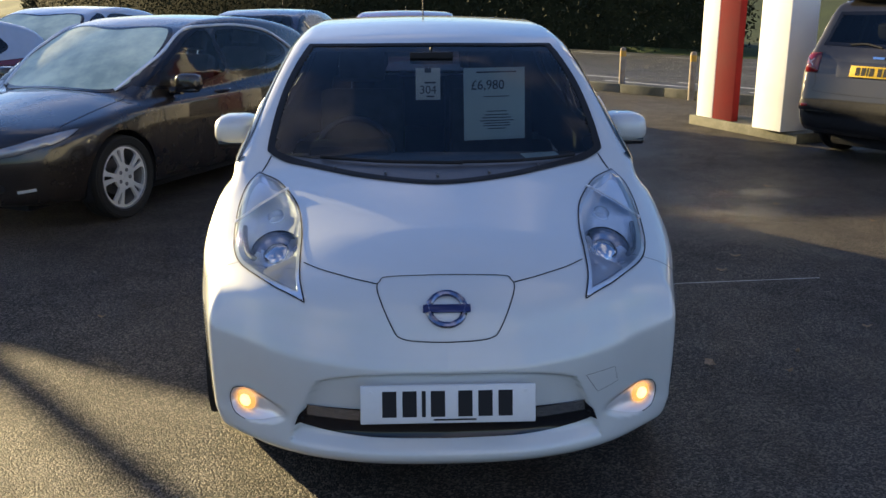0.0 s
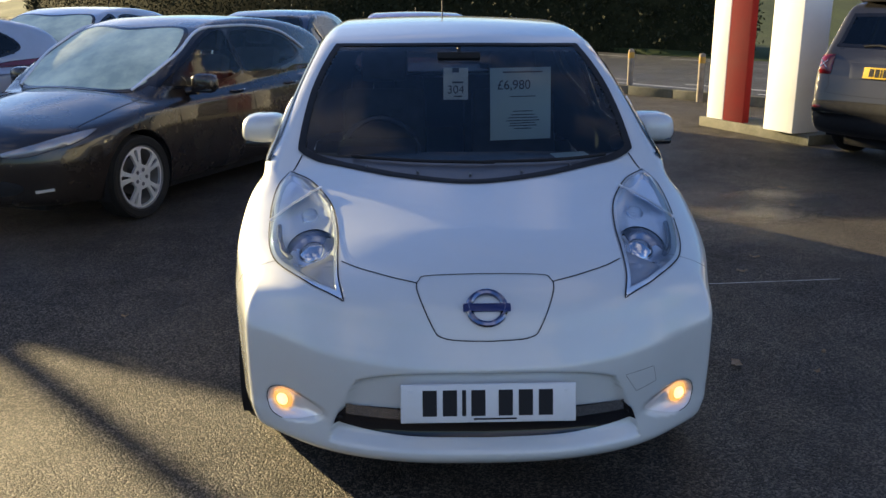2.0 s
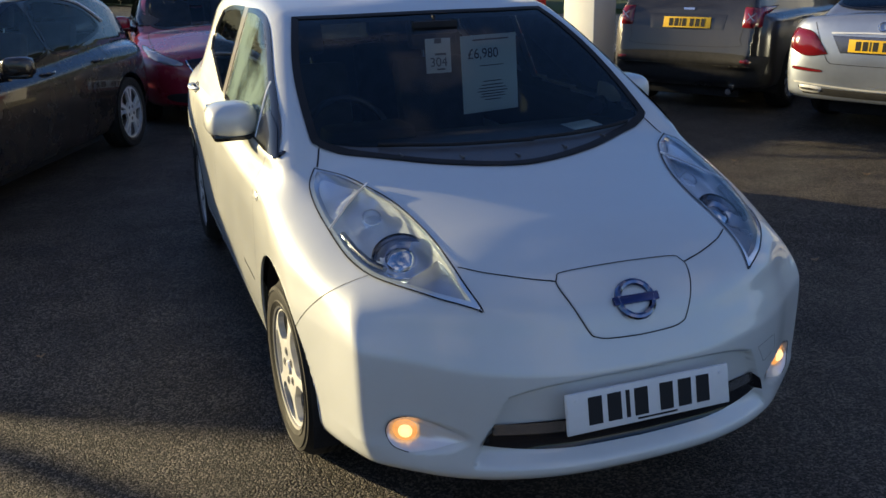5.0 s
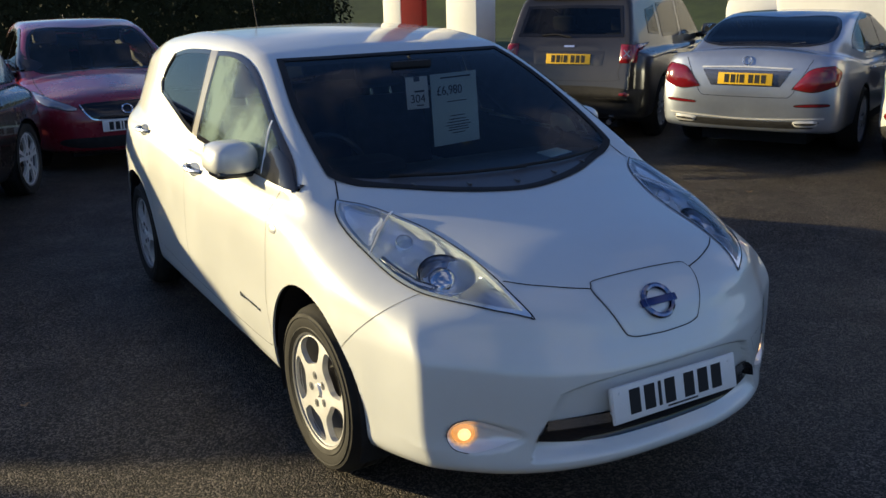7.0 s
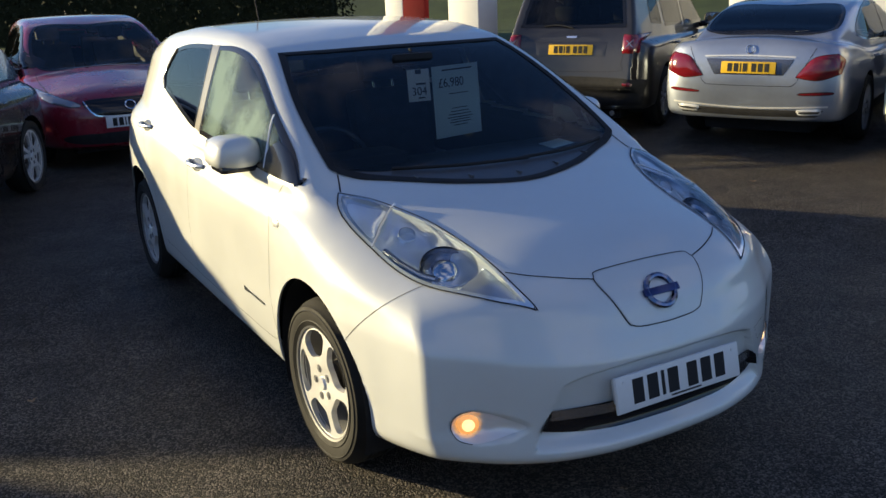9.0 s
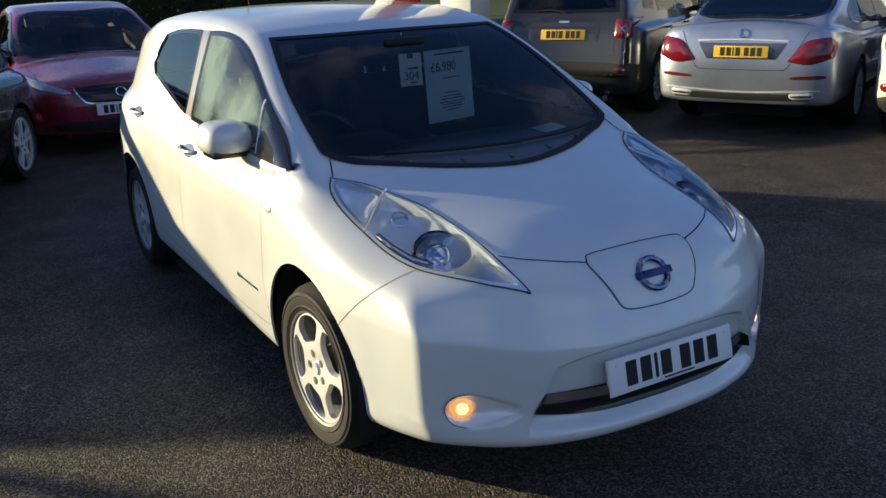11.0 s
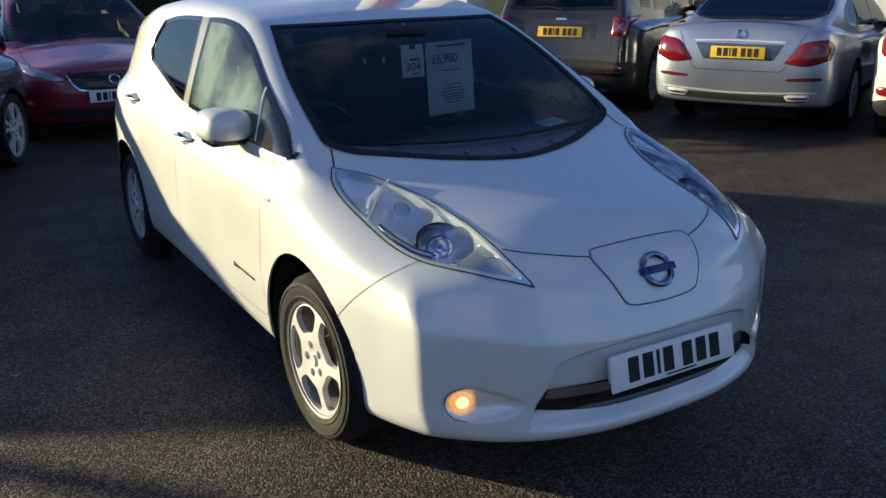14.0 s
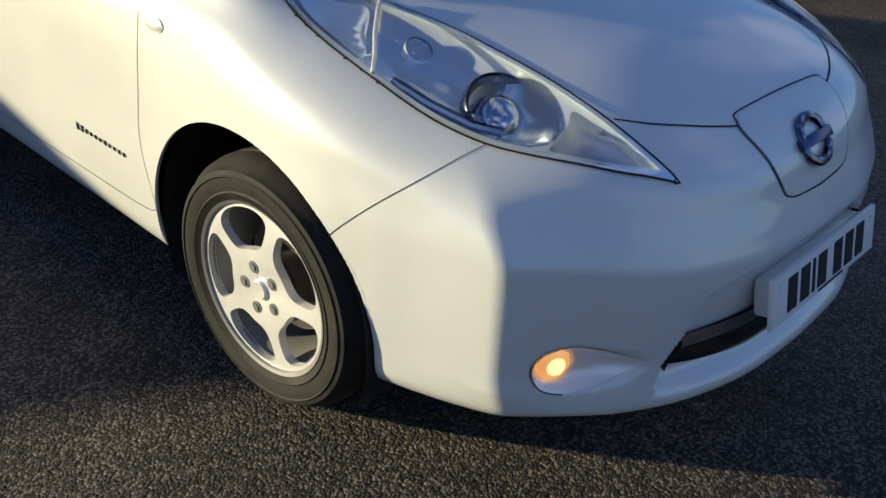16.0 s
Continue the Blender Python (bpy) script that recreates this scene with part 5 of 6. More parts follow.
def line(car, sk, name, pts, way, material=None, width=0.006, side=1, lift=0.002, n=8):
    return sheet(name, sk.ribbon(spline(pts, n, False), way, side, width, lift), material or SEAM, car)


def doors(car, sk, ys, z0, z1):
    for sd in (-1, 1):
        for y in ys:
            line(car, sk, "shut_line", ((y, z1), (y + 0.03, (z0 + z1) / 2), (y - 0.01, z0)), "side", None, 0.005, sd)
        for y in ys[1:]:
            pts = [sk.lay(np.array([[y - 0.30 + 0.2 * t, z1 - 0.10]]), "side", sd)[0] + np.array([sd * (0.004 + 0.03 * math.sin(math.pi * t) ** 0.5), 0, 0]) for t in np.linspace(0, 1, 7)]
            part("door_handle", tube(pts, 0.012, 6), car.children[0].data.materials[0], car)


def black_hatch_details(car, sk, s):
    for o in both([(0.40, 0.60), (0.60, 0.66), (0.80, 0.735), (0.835, 0.725), (0.80, 0.66), (0.62, 0.59), (0.45, 0.57)]):
        h = lamp(car, sk, "headlamp", o, "front", GLASSLAMP, 1, 0.02, "clear swept headlamp")
    for sd in (-1, 1):
        pts = sk.lay(spline(((1.22, 0.935), (1.45, 1.07), (1.74, 1.225), (2.06, 1.375), (2.4, 1.40), (2.8, 1.395), (3.2, 1.345), (3.45, 1.25), (3.62, 1.15)), 6, False), "side", sd)
        part("window_chrome", tube(pts + sk.normal(pts) * 0.006, 0.014, 6), SATIN, car)
        line(car, sk, "fog_trim", ((sd * 0.60, 0.33), (sd * 0.70, 0.345)), "front", ALLOY, 0.022, 1, 0.01)
        line(car, sk, "bonnet_line", ((sd * 0.74, 0.45), (sd * 0.72, 0.9), (sd * 0.70, 1.2)), "top", None, 0.006)
    g = lamp(car, sk, "front_grille", [(-0.36, 0.60), (0.36, 0.60), (0.30, 0.50), (-0.30, 0.50)], "front", GLOSSBLACK, 1, 0.004)
    line(car, sk, "grille_bar", ((-0.34, 0.57), (0, 0.55), (0.34, 0.57)), "front", CHROME, 0.016, 1, 0.012)
    lamp(car, sk, "lower_grille", [(-0.45, 0.40), (0.45, 0.40), (0.40, 0.30), (-0.40, 0.30)], "front", PLASTIC, 1, 0.004)
    plate("number_plate", car, None, bars_pose(sk, "front", 0, 0.45, 0.016), PLATEWHITE, BARS)
    doors(car, sk, (1.38, 2.44, 3.3), 0.34, 0.96)
    part("roof_fin", box(bmesh.new(), (0, 3.6, 1.43), (0.04, 0.14, 0.06), 0.015), BLACKPAINT, car)


def red_hatch_details(car, sk, s):
    for o in both([(0.46, 0.66), (0.64, 0.735), (0.79, 0.80), (0.80, 0.76), (0.72, 0.685), (0.52, 0.635)]):
        lamp(car, sk, "headlamp", o, "front", GLASSLAMP, 1, 0.02, "clear headlamp with a bright upper edge")
    g = lamp(car, sk, "front_grille", [(-0.42, 0.685), (0, 0.70), (0.42, 0.685), (0.36, 0.58), (0.25, 0.54), (-0.25, 0.54), (-0.36, 0.58)], "front", GLOSSBLACK, 1, 0.006)
    line(car, sk, "grille_chrome", ((-0.43, 0.685), (-0.37, 0.58), (-0.25, 0.535), (0.25, 0.535), (0.37, 0.58), (0.43, 0.685)), "front", CHROME, 0.014, 1, 0.010)
    m = bars_pose(sk, "front", 0, 0.63, 0.02)
    part("emblem_ring", tube([m @ Vector((0.05 * math.cos(t), 0, 0.05 * math.sin(t))) for t in np.linspace(0, 2 * math.pi, 24, endpoint=False)], 0.008, 6, True), CHROME, car)
    lamp(car, sk, "lower_grille", [(-0.55, 0.36), (0.55, 0.36), (0.48, 0.27), (-0.48, 0.27)], "front", PLASTIC, 1, 0.004)
    plate("number_plate", car, None, bars_pose(sk, "front", 0, 0.475, 0.018), PLATEWHITE, BARS)
    for sd in (-1, 1):
        line(car, sk, "bonnet_line", ((sd * 0.70, 0.45), (sd * 0.72, 0.9), (sd * 0.70, 1.2)), "top", None, 0.006)
        line(car, sk, "wiper", ((sd * 0.05, 1.20), (sd * 0.42, 1.27)), "top", PLASTIC, 0.014, 1, 0.02)
    doors(car, sk, (1.38, 2.44, 3.3), 0.34, 0.96)
    part("aerial", tube([(0, 3.3, 1.42), (0, 3.42, 1.50)], 0.006, 6), PLASTIC, car)


def suv_details(car, sk, s):
    L = s["length"]
    for o in both([(0.60, 1.09, 1), (0.775, 1.085, 1), (0.775, 0.89, 1), (0.60, 0.89, 1)]):
        t = lamp(car, sk, "tail_lamp", o, "back", REDLAMP, 1, 0.02, "square red tail lamp")
        cx, cz = sum(k[0] for k in o) / 4, sum(k[1] for k in o) / 4
        line(t, sk, "lamp_cross", ((cx - 0.035, cz - 0.035), (cx + 0.035, cz + 0.035)), "back", STRIP, 0.010, 1, 0.0235)
        line(t, sk, "lamp_cross", ((cx - 0.035, cz + 0.035), (cx + 0.035, cz - 0.035)), "back", STRIP, 0.010, 1, 0.0245)
    lamp(car, sk, "lower_bumper", [(-0.86, 0.60, 1), (-0.5, 0.63), (0.5, 0.63), (0.86, 0.60, 1), (0.80, 0.33, 1), (0, 0.31), (-0.80, 0.33, 1)], "back", PLASTIC, 1, 0.012, "unpainted dark lower bumper")
    for o in both([(0.62, 0.60), (0.74, 0.59), (0.73, 0.52), (0.62, 0.53)]):
        lamp(car, sk, "rear_fog_lamp", o, "back", REDLAMP, 1, 0.016)
    plate("number_plate", car, None, bars_pose(sk, "back", 0, 0.925, 0.016), PLATEYELLOW, BARS)
    lamp(car, sk, "plate_recess", [(-0.42, 1.01, 1), (0.42, 1.01, 1), (0.40, 0.855, 1), (-0.40, 0.855, 1)], "back", s["paint"], 1, 0.003, "", False)
    line(car, sk, "nameplate_bar", ((-0.06, 1.06), (0.06, 1.06)), "back", CHROME, 0.022, 1, 0.006)
    line(car, sk, "tailgate_line", ((-0.66, 1.12), (-0.60, 0.80), (-0.52, 0.70), (0.52, 0.70), (0.60, 0.80), (0.66, 1.12)), "back", None, 0.005)
    line(car, sk, "rear_wiper", ((0.0, 1.15), (0.18, 1.18), (0.34, 1.17)), "back", PLASTIC, 0.016, 1, 0.02)
    part("roof_spoiler", box(bmesh.new(), (0, L - 0.36, 1.625), (1.05, 0.26, 0.04), 0.015), s["paint"], car)
    for sd in (-1, 1):
        pts = [(sd * 0.58, y, z) for y, z in ((1.9, 1.61), (2.05, 1.685), (3.2, 1.70), (3.75, 1.66), (3.85, 1.60))]
        part("roof_rail", tube(pts, 0.016, 8), PLASTIC, car)
    doors(car, sk, (1.4, 2.4, 3.25), 0.40, 1.03)
    part("exhaust", cyl(bmesh.new(), (-0.5, L - 0.15, 0.25), (-0.5, L + 0.0, 0.24), 0.03), CHROME, car)


def saloon_details(car, sk, s):
    L = s["length"]
    for o in both([(0.44, 0.730, 1), (0.50, 0.81), (0.60, 0.915), (0.78, 0.945, 1), (0.84, 0.88), (0.825, 0.765, 1), (0.64, 0.705)]):
        lamp(car, sk, "tail_lamp", o, "back", REDLAMP, 1, 0.016, "swept red tail lamp")
    line(car, sk, "boot_chrome", ((-0.43, 0.915), (0, 0.925), (0.43, 0.915)), "back", ALLOY, 0.014, 1, 0.01)
    line(car, sk, "boot_line", ((-0.60, 1.00), (-0.50, 0.80), (-0.43, 0.665), (-0.3, 0.645), (0.3, 0.645), (0.43, 0.665), (0.50, 0.80), (0.60, 1.00)), "back", None, 0.005)
    # nearly flush sheet; the recess's shade is in its colour
    lamp(car, sk, "plate_recess", [(-0.42, 0.895, 1), (0.42, 0.895, 1), (0.33, 0.745, 1), (-0.33, 0.745, 1)], "back", RECESS_SHADE, 1, 0.002, "", False)
    plate("number_plate", car, None, bars_pose(sk, "back", 0, 0.815, 0.018), PLATEYELLOW, BARS)
    m = bars_pose(sk, "back", 0, 0.985, 0.01)
    part("emblem_ring", tube([m @ Vector((0.04 * math.cos(t), 0, 0.04 * math.sin(t))) for t in np.linspace(0, 2 * math.pi, 24, endpoint=False)], 0.005, 6, True), CHROME, car)
    for o in both([(0.50, 0.585), (0.75, 0.60), (0.75, 0.575), (0.50, 0.565)]):
        lamp(car, sk, "rear_reflector", o, "back", REDLAMP, 1, 0.006)
    lamp(car, sk, "diffuser", [(-0.70, 0.425, 1), (0, 0.412), (0.70, 0.425, 1), (0.64, 0.365, 1), (0, 0.352), (-0.64, 0.365, 1)], "back", PLASTIC, 1, 0.004)
    line(car, sk, "diffuser_chrome", ((-0.74, 0.465), (0, 0.432), (0.74, 0.465)), "back", ALLOY, 0.016, 1, 0.012)
    for o in both([(0.47, 0.425), (0.58, 0.438), (0.69, 0.435), (0.67, 0.385), (0.58, 0.375), (0.49, 0.378)]):
        e = lamp(car, sk, "exhaust_trim", o, "back", ALLOY, 1, 0.014, "chrome exhaust trim", False)
        ins = inset(np.array([k[:2] for k in o]), 0.02)
        sheet("exhaust_mouth", sk.patch(ins, "back", 1, 0.05, 0.018), SEAM, e)
    for sd in (-1, 1):
        line(car, sk, "window_chrome", ((1.72, 0.95), (2.6, 0.965), (3.6, 1.0), (3.95, 1.06)), "side", CHROME, 0.014, sd, 0.006)
        line(car, sk, "sill_chrome", ((1.3, 0.30), (2.4, 0.29), (3.4, 0.30)), "side", CHROME, 0.014, sd, 0.006)
    doors(car, sk, (1.75, 2.72, 3.65), 0.34, 0.93)


def cream_details(car, sk, s):
    for o in both([(0.60, 1.02), (0.80, 1.03), (0.82, 0.84), (0.68, 0.82)]):
        lamp(car, sk, "tail_lamp", o, "back", REDLAMP, 1, 0.02, "upright red tail lamp")
    lamp(car, sk, "lower_bumper", [(-0.80, 0.42), (0, 0.46), (0.80, 0.42), (0.74, 0.28), (-0.74, 0.28)], "back", PLASTIC, 1, 0.01)
    for o in both([(0.52, 0.52), (0.80, 0.54), (0.80, 0.47), (0.52, 0.46)]):
        lamp(car, sk, "rear_reflector", o, "back", REDLAMP, 1, 0.01)
    plate("number_plate", car, None, bars_pose(sk, "back", 0, 0.85, 0.016), PLATEYELLOW, BARS)
    doors(car, sk, (1.4, 2.4, 3.25), 0.40, 1.0)


def plain_details(car, sk, s):
    for o in both([(0.46, 0.62), (0.64, 0.70), (0.80, 0.76), (0.80, 0.70), (0.72, 0.64), (0.52, 0.59)]):
        lamp(car, sk, "headlamp", o, "front", GLASSLAMP, 1, 0.02)
    lamp(car, sk, "front_grille", [(-0.36, 0.62), (0.36, 0.62), (0.30, 0.52), (-0.30, 0.52)], "front", GLOSSBLACK, 1, 0.004)
    plate("number_plate", car, None, bars_pose(sk, "front", 0, 0.45, 0.016), PLATEWHITE, BARS)
    doors(car, sk, (1.38, 2.44, 3.3), 0.34, 0.96)
    part("aerial", tube([(0, 3.2, 1.42), (0, 3.35, 1.72)], 0.006, 6), PLASTIC, car)


def tailed_details(car, sk, s):
    plain_details(car, sk, s)
    for o in both([(0.56, 0.96), (0.80, 0.98), (0.82, 0.84), (0.66, 0.80)]):
        lamp(car, sk, "tail_lamp", o, "back", REDLAMP, 1, 0.02, "red wrap-round tail lamp")


m_, n_, l_, b_ = mat("clear_lamp", (0.30, 0.31, 0.34), 0.12, 0.4, Coat_Weight=1.0)
GLASSLAMP = m_


def boxy(**kw):
    """Profile of a boxy small off-roader."""
    s = hatch(4.236, 1.80, 1.67, 2.57, 0.85, hub=0.345, arch=0.405, lean=0.27, rim=0.226)
    s.update(tail=((0.2, 4.14), (0.45, 4.22), (0.8, 4.215), (1.05, 4.17), (1.3, 4.06), (1.66, 3.86)), plan=(3.0, 0.6, 4.6, 0.34), floor=0.27, round=0.045,
             roof=((0.7, -1.0), (0.9, 0.80), (1.15, 1.02), (1.35, 1.17), (1.65, 1.42), (1.9, 1.58), (2.2, 1.655), (2.8, 1.675), (3.5, 1.655), (3.9, 1.60), (4.05, 1.30), (4.25, 0.6), (4.3, -1.0)),
             deck=((0.0, 0.80), (0.1, 0.92), (0.25, 0.98), (0.6, 1.02), (1.15, 1.07), (2.4, 1.08), (3.4, 1.10), (4.236, 1.10)),
             nose=((0.2, 0.10), (0.3, 0.02), (0.6, 0.0), (0.85, 0.03), (0.95, 0.12), (1.05, 0.4)), gw=((1.0, 0.80), (1.6, 0.82), (3.0, 0.82), (4.0, 0.78), (4.4, 0.7)),
             side=((0.18, 0.78), (0.28, 0.86), (0.45, 0.895), (0.7, 0.895), (0.95, 0.885), (1.08, 0.86), (1.2, 0.80), (1.4, 0.7)),
             windows=(((1.42, 1.08, 1), (2.34, 1.10, 1), (2.34, 1.52, 1), (2.0, 1.50), (1.68, 1.32)), ((2.44, 1.10, 1), (3.2, 1.12, 1), (3.22, 1.50, 1), (2.44, 1.53, 1)), ((3.32, 1.15, 1), (3.68, 1.18, 1), (3.64, 1.44, 1), (3.32, 1.48, 1))),
             screen=((-0.68, 1.32), (0, 1.20), (0.68, 1.32), (0.60, 1.86), (0, 1.80), (-0.60, 1.86)),
             rearscreen=((-0.62, 1.16, 1), (0, 1.15), (0.62, 1.16, 1), (0.555, 1.49, 1), (0, 1.50), (-0.555, 1.49, 1)), cabin=(1.5, 2.05), mirror=(0.99, 1.62, 1.13), track=0.885)
    s.update(kw)
    return s


def saloon_profile():
    s = hatch(4.92, 1.79, 1.46, 2.94, 0.84, hub=0.335, arch=0.372, rim=0.238, lean=0.44)
    s.update(tail=((0.2, 4.83), (0.4, 4.90), (0.65, 4.915), (0.85, 4.90), (1.0, 4.86), (1.1, 4.80), (1.25, 4.5)), plan=(2.6, 0.8, 4.6, 0.42), round=0.045, floor=0.31,
             roof=((1.1, -1.0), (1.3, 0.75), (1.62, 1.0), (2.05, 1.24), (2.45, 1.365), (2.9, 1.405), (3.3, 1.395), (3.75, 1.325), (4.15, 1.19), (4.42, 1.07), (4.6, 0.5), (4.7, -1.0)),
             deck=((0.0, 0.64), (0.1, 0.74), (0.25, 0.81), (0.6, 0.88), (1.4, 0.955), (2.4, 0.98), (3.6, 1.01), (4.2, 1.065), (4.6, 1.09), (4.80, 1.085), (4.92, 1.0)),
             crown=((0, 0.10), (3.6, 0.10), (4.6, 0.07), (4.9, 0.06)),
             gw=((1.0, 0.80), (1.6, 0.83), (3.4, 0.82), (4.4, 0.72), (4.9, 0.6)),
             windows=(((1.72, 0.965), (2.66, 0.975), (2.66, 1.34), (2.4, 1.34), (2.1, 1.22)), ((2.74, 0.975), (3.6, 1.01), (3.9, 1.08), (3.7, 1.22), (3.3, 1.33), (2.74, 1.35))),
             screen=((-0.68, 1.62), (0, 1.46), (0.68, 1.62), (0.57, 2.40), (0, 2.32), (-0.57, 2.40)),
             rearscreen=((-0.53, 3.62), (0, 3.66), (0.53, 3.62), (0.62, 4.32), (0, 4.40), (-0.62, 4.32)), rearway="top", sit=0.42, cabin=(1.75, 2.25), mirror=(1.0, 1.95, 0.98), track=0.90)
    return s


def stand(x, y, turn):
    return pose(x, y, 0, 0, 0, turn)


def tail_at(x, y, ux, uy, length):
    """The pose of a car whose tail's middle is at (x, y) and which looks along (ux, uy)."""
    return stand(x + ux * length, y + uy * length, math.degrees(math.atan2(ux, -uy)))


build_car("black_hatchback", "black five-door hatchback with a dewy windscreen", hatch(4.5, 1.81, 1.485, 2.75, 0.90, screen_glass=DEWY, rim=0.240), BLACKPAINT, stand(-3.46, 3.95, -24.5), details=black_hatch_details, fine=(200, 240), style="twin", spokes=5, glass_mat=GLASS)
build_car("silver_hatchback", "pale silver hatchback parked next in the row", hatch(4.4, 1.80, 1.47), PALE, stand(-6.63, 5.0, -24.5), details=tailed_details, fine=(130, 160))
build_car("red_hatchback", "dark red hatchback parked behind the white car", hatch(), RED, stand(-0.12, 7.5, 0), details=red_hatch_details)
build_car("small_suv", "grey-brown boxy small off-roader seen from behind", boxy(paint=GREY), GREY, tail_at(4.46, 6.26, 0.85, 0.52, 4.20), details=suv_details, fine=(200, 220))
build_car("saloon_car", "silver saloon with chrome exhaust trims, tail outwards", saloon_profile(), SILVER, tail_at(5.02, 4.22, 0.90, 0.43, 4.90), details=saloon_details, fine=(200, 240))
build_car("cream_suv", "cream family off-roader parked tail outwards", boxy(paint=CREAM), CREAM, tail_at(5.99, 2.39, 0.90, 0.43, 4.20), details=cream_details, fine=(130, 160))
build_car("pale_hatchback", "blue-grey hatchback with a bright dewy windscreen", hatch(4.3, 1.76, 1.52, screen_glass=DEWY), PALE, stand(-5.25, 7.75, -14), details=plain_details, fine=(130, 160), glass_mat=GLASS)
build_car("navy_hatchback", "dark navy hatchback parked in the back row", hatch(), NAVY, stand(-2.75, 9.3, -12), details=plain_details, fine=(130, 160))


# ---- ground, road and far things ----
def flat(name, outline, z, material, label="", category="", kind="structure"):
    bm = bmesh.new()
    bm.faces.new([bm.verts.new((x, y, z)) for x, y in outline])
    bmesh.ops.recalc_face_normals(bm, faces=bm.faces[:])
    if bm.faces[:][0].normal.z < 0:
        bmesh.ops.reverse_faces(bm, faces=bm.faces[:])
    o = part(name, bm, material, None)
    return tagged(o, label, category, kind=kind)


bm = bmesh.new()
bmesh.ops.create_grid(bm, x_segments=60, y_segments=60, size=300)
g = part("ground", bm, ASPHALT, None)
tagged(g, "dark coarse asphalt forecourt, damp and worn", "ground", kind="structure")

U, V = Vector((0.64, -0.77)), Vector((0.77, 0.64))   # along the kerb, and away from the forecourt


def kerbed(a, b, o=(3.4, 13.75)):
    """A ground place a metres along the kerb and b metres beyond it."""
    return (o[0] + U.x * a + V.x * b, o[1] + U.y * a + V.y * b)


flat("road", [kerbed(-60, 0.6), kerbed(60, 0.6), kerbed(60, 9.4), kerbed(-60, 9.4)], 0.006, ROADTAR, "grey asphalt road beyond the kerb", "road")
for b, gap in ((1.5, 0), (2.15, 1.3), (8.2, 0)):
    for k in range(14):
        a = -14 + k * 3.2 + gap
        flat("road_line", [kerbed(a, b), kerbed(a + 2.0, b), kerbed(a + 2.0, b + 0.11), kerbed(a, b + 0.11)], 0.011, LINE, "worn white dash painted on the road", "road marking", "")
for k in range(26):
    bm = bmesh.new()
    a = -12 + k * 0.92
    c = Vector((*kerbed(a, 0.0), 0.05))
    box(bm, (0, 0, 0), (0.91, 0.16, 0.20), 0.015, Matrix.Translation(c) @ Matrix.Rotation(math.atan2(U.y, U.x), 4, "Z"))
    o = part("kerb", bm, CONCRETE, None)
    tagged(o, "weathered concrete kerb stone beside the road", "kerb", "kerb stones along the road")
bm = bmesh.new()
n = 60
rows = []
for j, (b, z) in enumerate(((9.5, 0.0), (9.7, 0.12), (11.5, 0.2), (15, 0.6), (22, 2.4), (40, 6.5), (70, 10.0))):
    rows.append([bm.verts.new((*kerbed(-90 + 180 * i / n, b + 0.4 * math.sin(i * 1.7 + j)), z + 0.15 * j * math.sin(i * 0.9 + j) * 0.3)) for i in range(n + 1)])
for a, b in zip(rows, rows[1:]):
    for i in range(n):
        bm.faces.new((a[i], a[i + 1], b[i + 1], b[i]))
bmesh.ops.recalc_face_normals(bm, faces=bm.faces[:])
tagged(part("grass_bank", bm, GRASS, None), "sunlit grass bank rising behind the road", "grass", kind="structure")


def foliage(name, label, place, count, size, core=None, seed=3):
    """Many small leaf blades scattered by place(rng); one object."""
    rng = np.random.default_rng(seed)
    c = place(rng, count)
    a, b = rng.normal(size=(count, 3)), rng.normal(size=(count, 3))
    a /= np.linalg.norm(a, axis=1, keepdims=True)
    b = np.cross(a, b)
    b /= np.linalg.norm(b, axis=1, keepdims=True)
    s = size * rng.uniform(0.6, 1.4, (count, 1))
    v = np.stack([c - a * s, c + b * s * 0.5, c + a * s, c - b * s * 0.5], 1).reshape(-1, 3)
    f = np.arange(count * 4).reshape(-1, 4)
    o = part(name, mesh_of(name, v, f, HEDGE, None, False), HEDGE, None)
    return tagged(o, label, "hedge", kind="stuff")


def hedge_place(a0, a1, b0, b1, h):
    def place(rng, n):
        a, b, z = rng.uniform(a0, a1, n), rng.uniform(b0, b1, n), rng.uniform(0, 1, n) ** 0.8 * 2.75
        top = (h + (2.75 - h) * np.clip((-2.5 - a) / 1.5, 0, 1)) * (0.90 + 0.05 * np.sin(a * 1.3) + 0.03 * np.sin(a * 4.1))
        z = np.minimum(z, top * rng.uniform(0.85, 1.05, n))
        return np.stack([3.4 + U.x * a + V.x * b, 13.75 + U.y * a + V.y * b, z], -1)
    return place


foliage("hedge", "dark clipped hedge along the far side of the road", hedge_place(-60, -3.3, 9.25, 11.2, 1.5), 110000, 0.07)


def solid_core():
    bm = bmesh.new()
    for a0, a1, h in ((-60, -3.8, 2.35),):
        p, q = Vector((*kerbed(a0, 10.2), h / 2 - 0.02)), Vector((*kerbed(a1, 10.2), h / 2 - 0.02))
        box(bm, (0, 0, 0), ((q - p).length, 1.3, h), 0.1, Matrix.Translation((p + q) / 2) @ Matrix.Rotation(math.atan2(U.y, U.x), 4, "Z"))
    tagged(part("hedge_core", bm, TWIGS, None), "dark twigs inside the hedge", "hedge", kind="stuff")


solid_core()


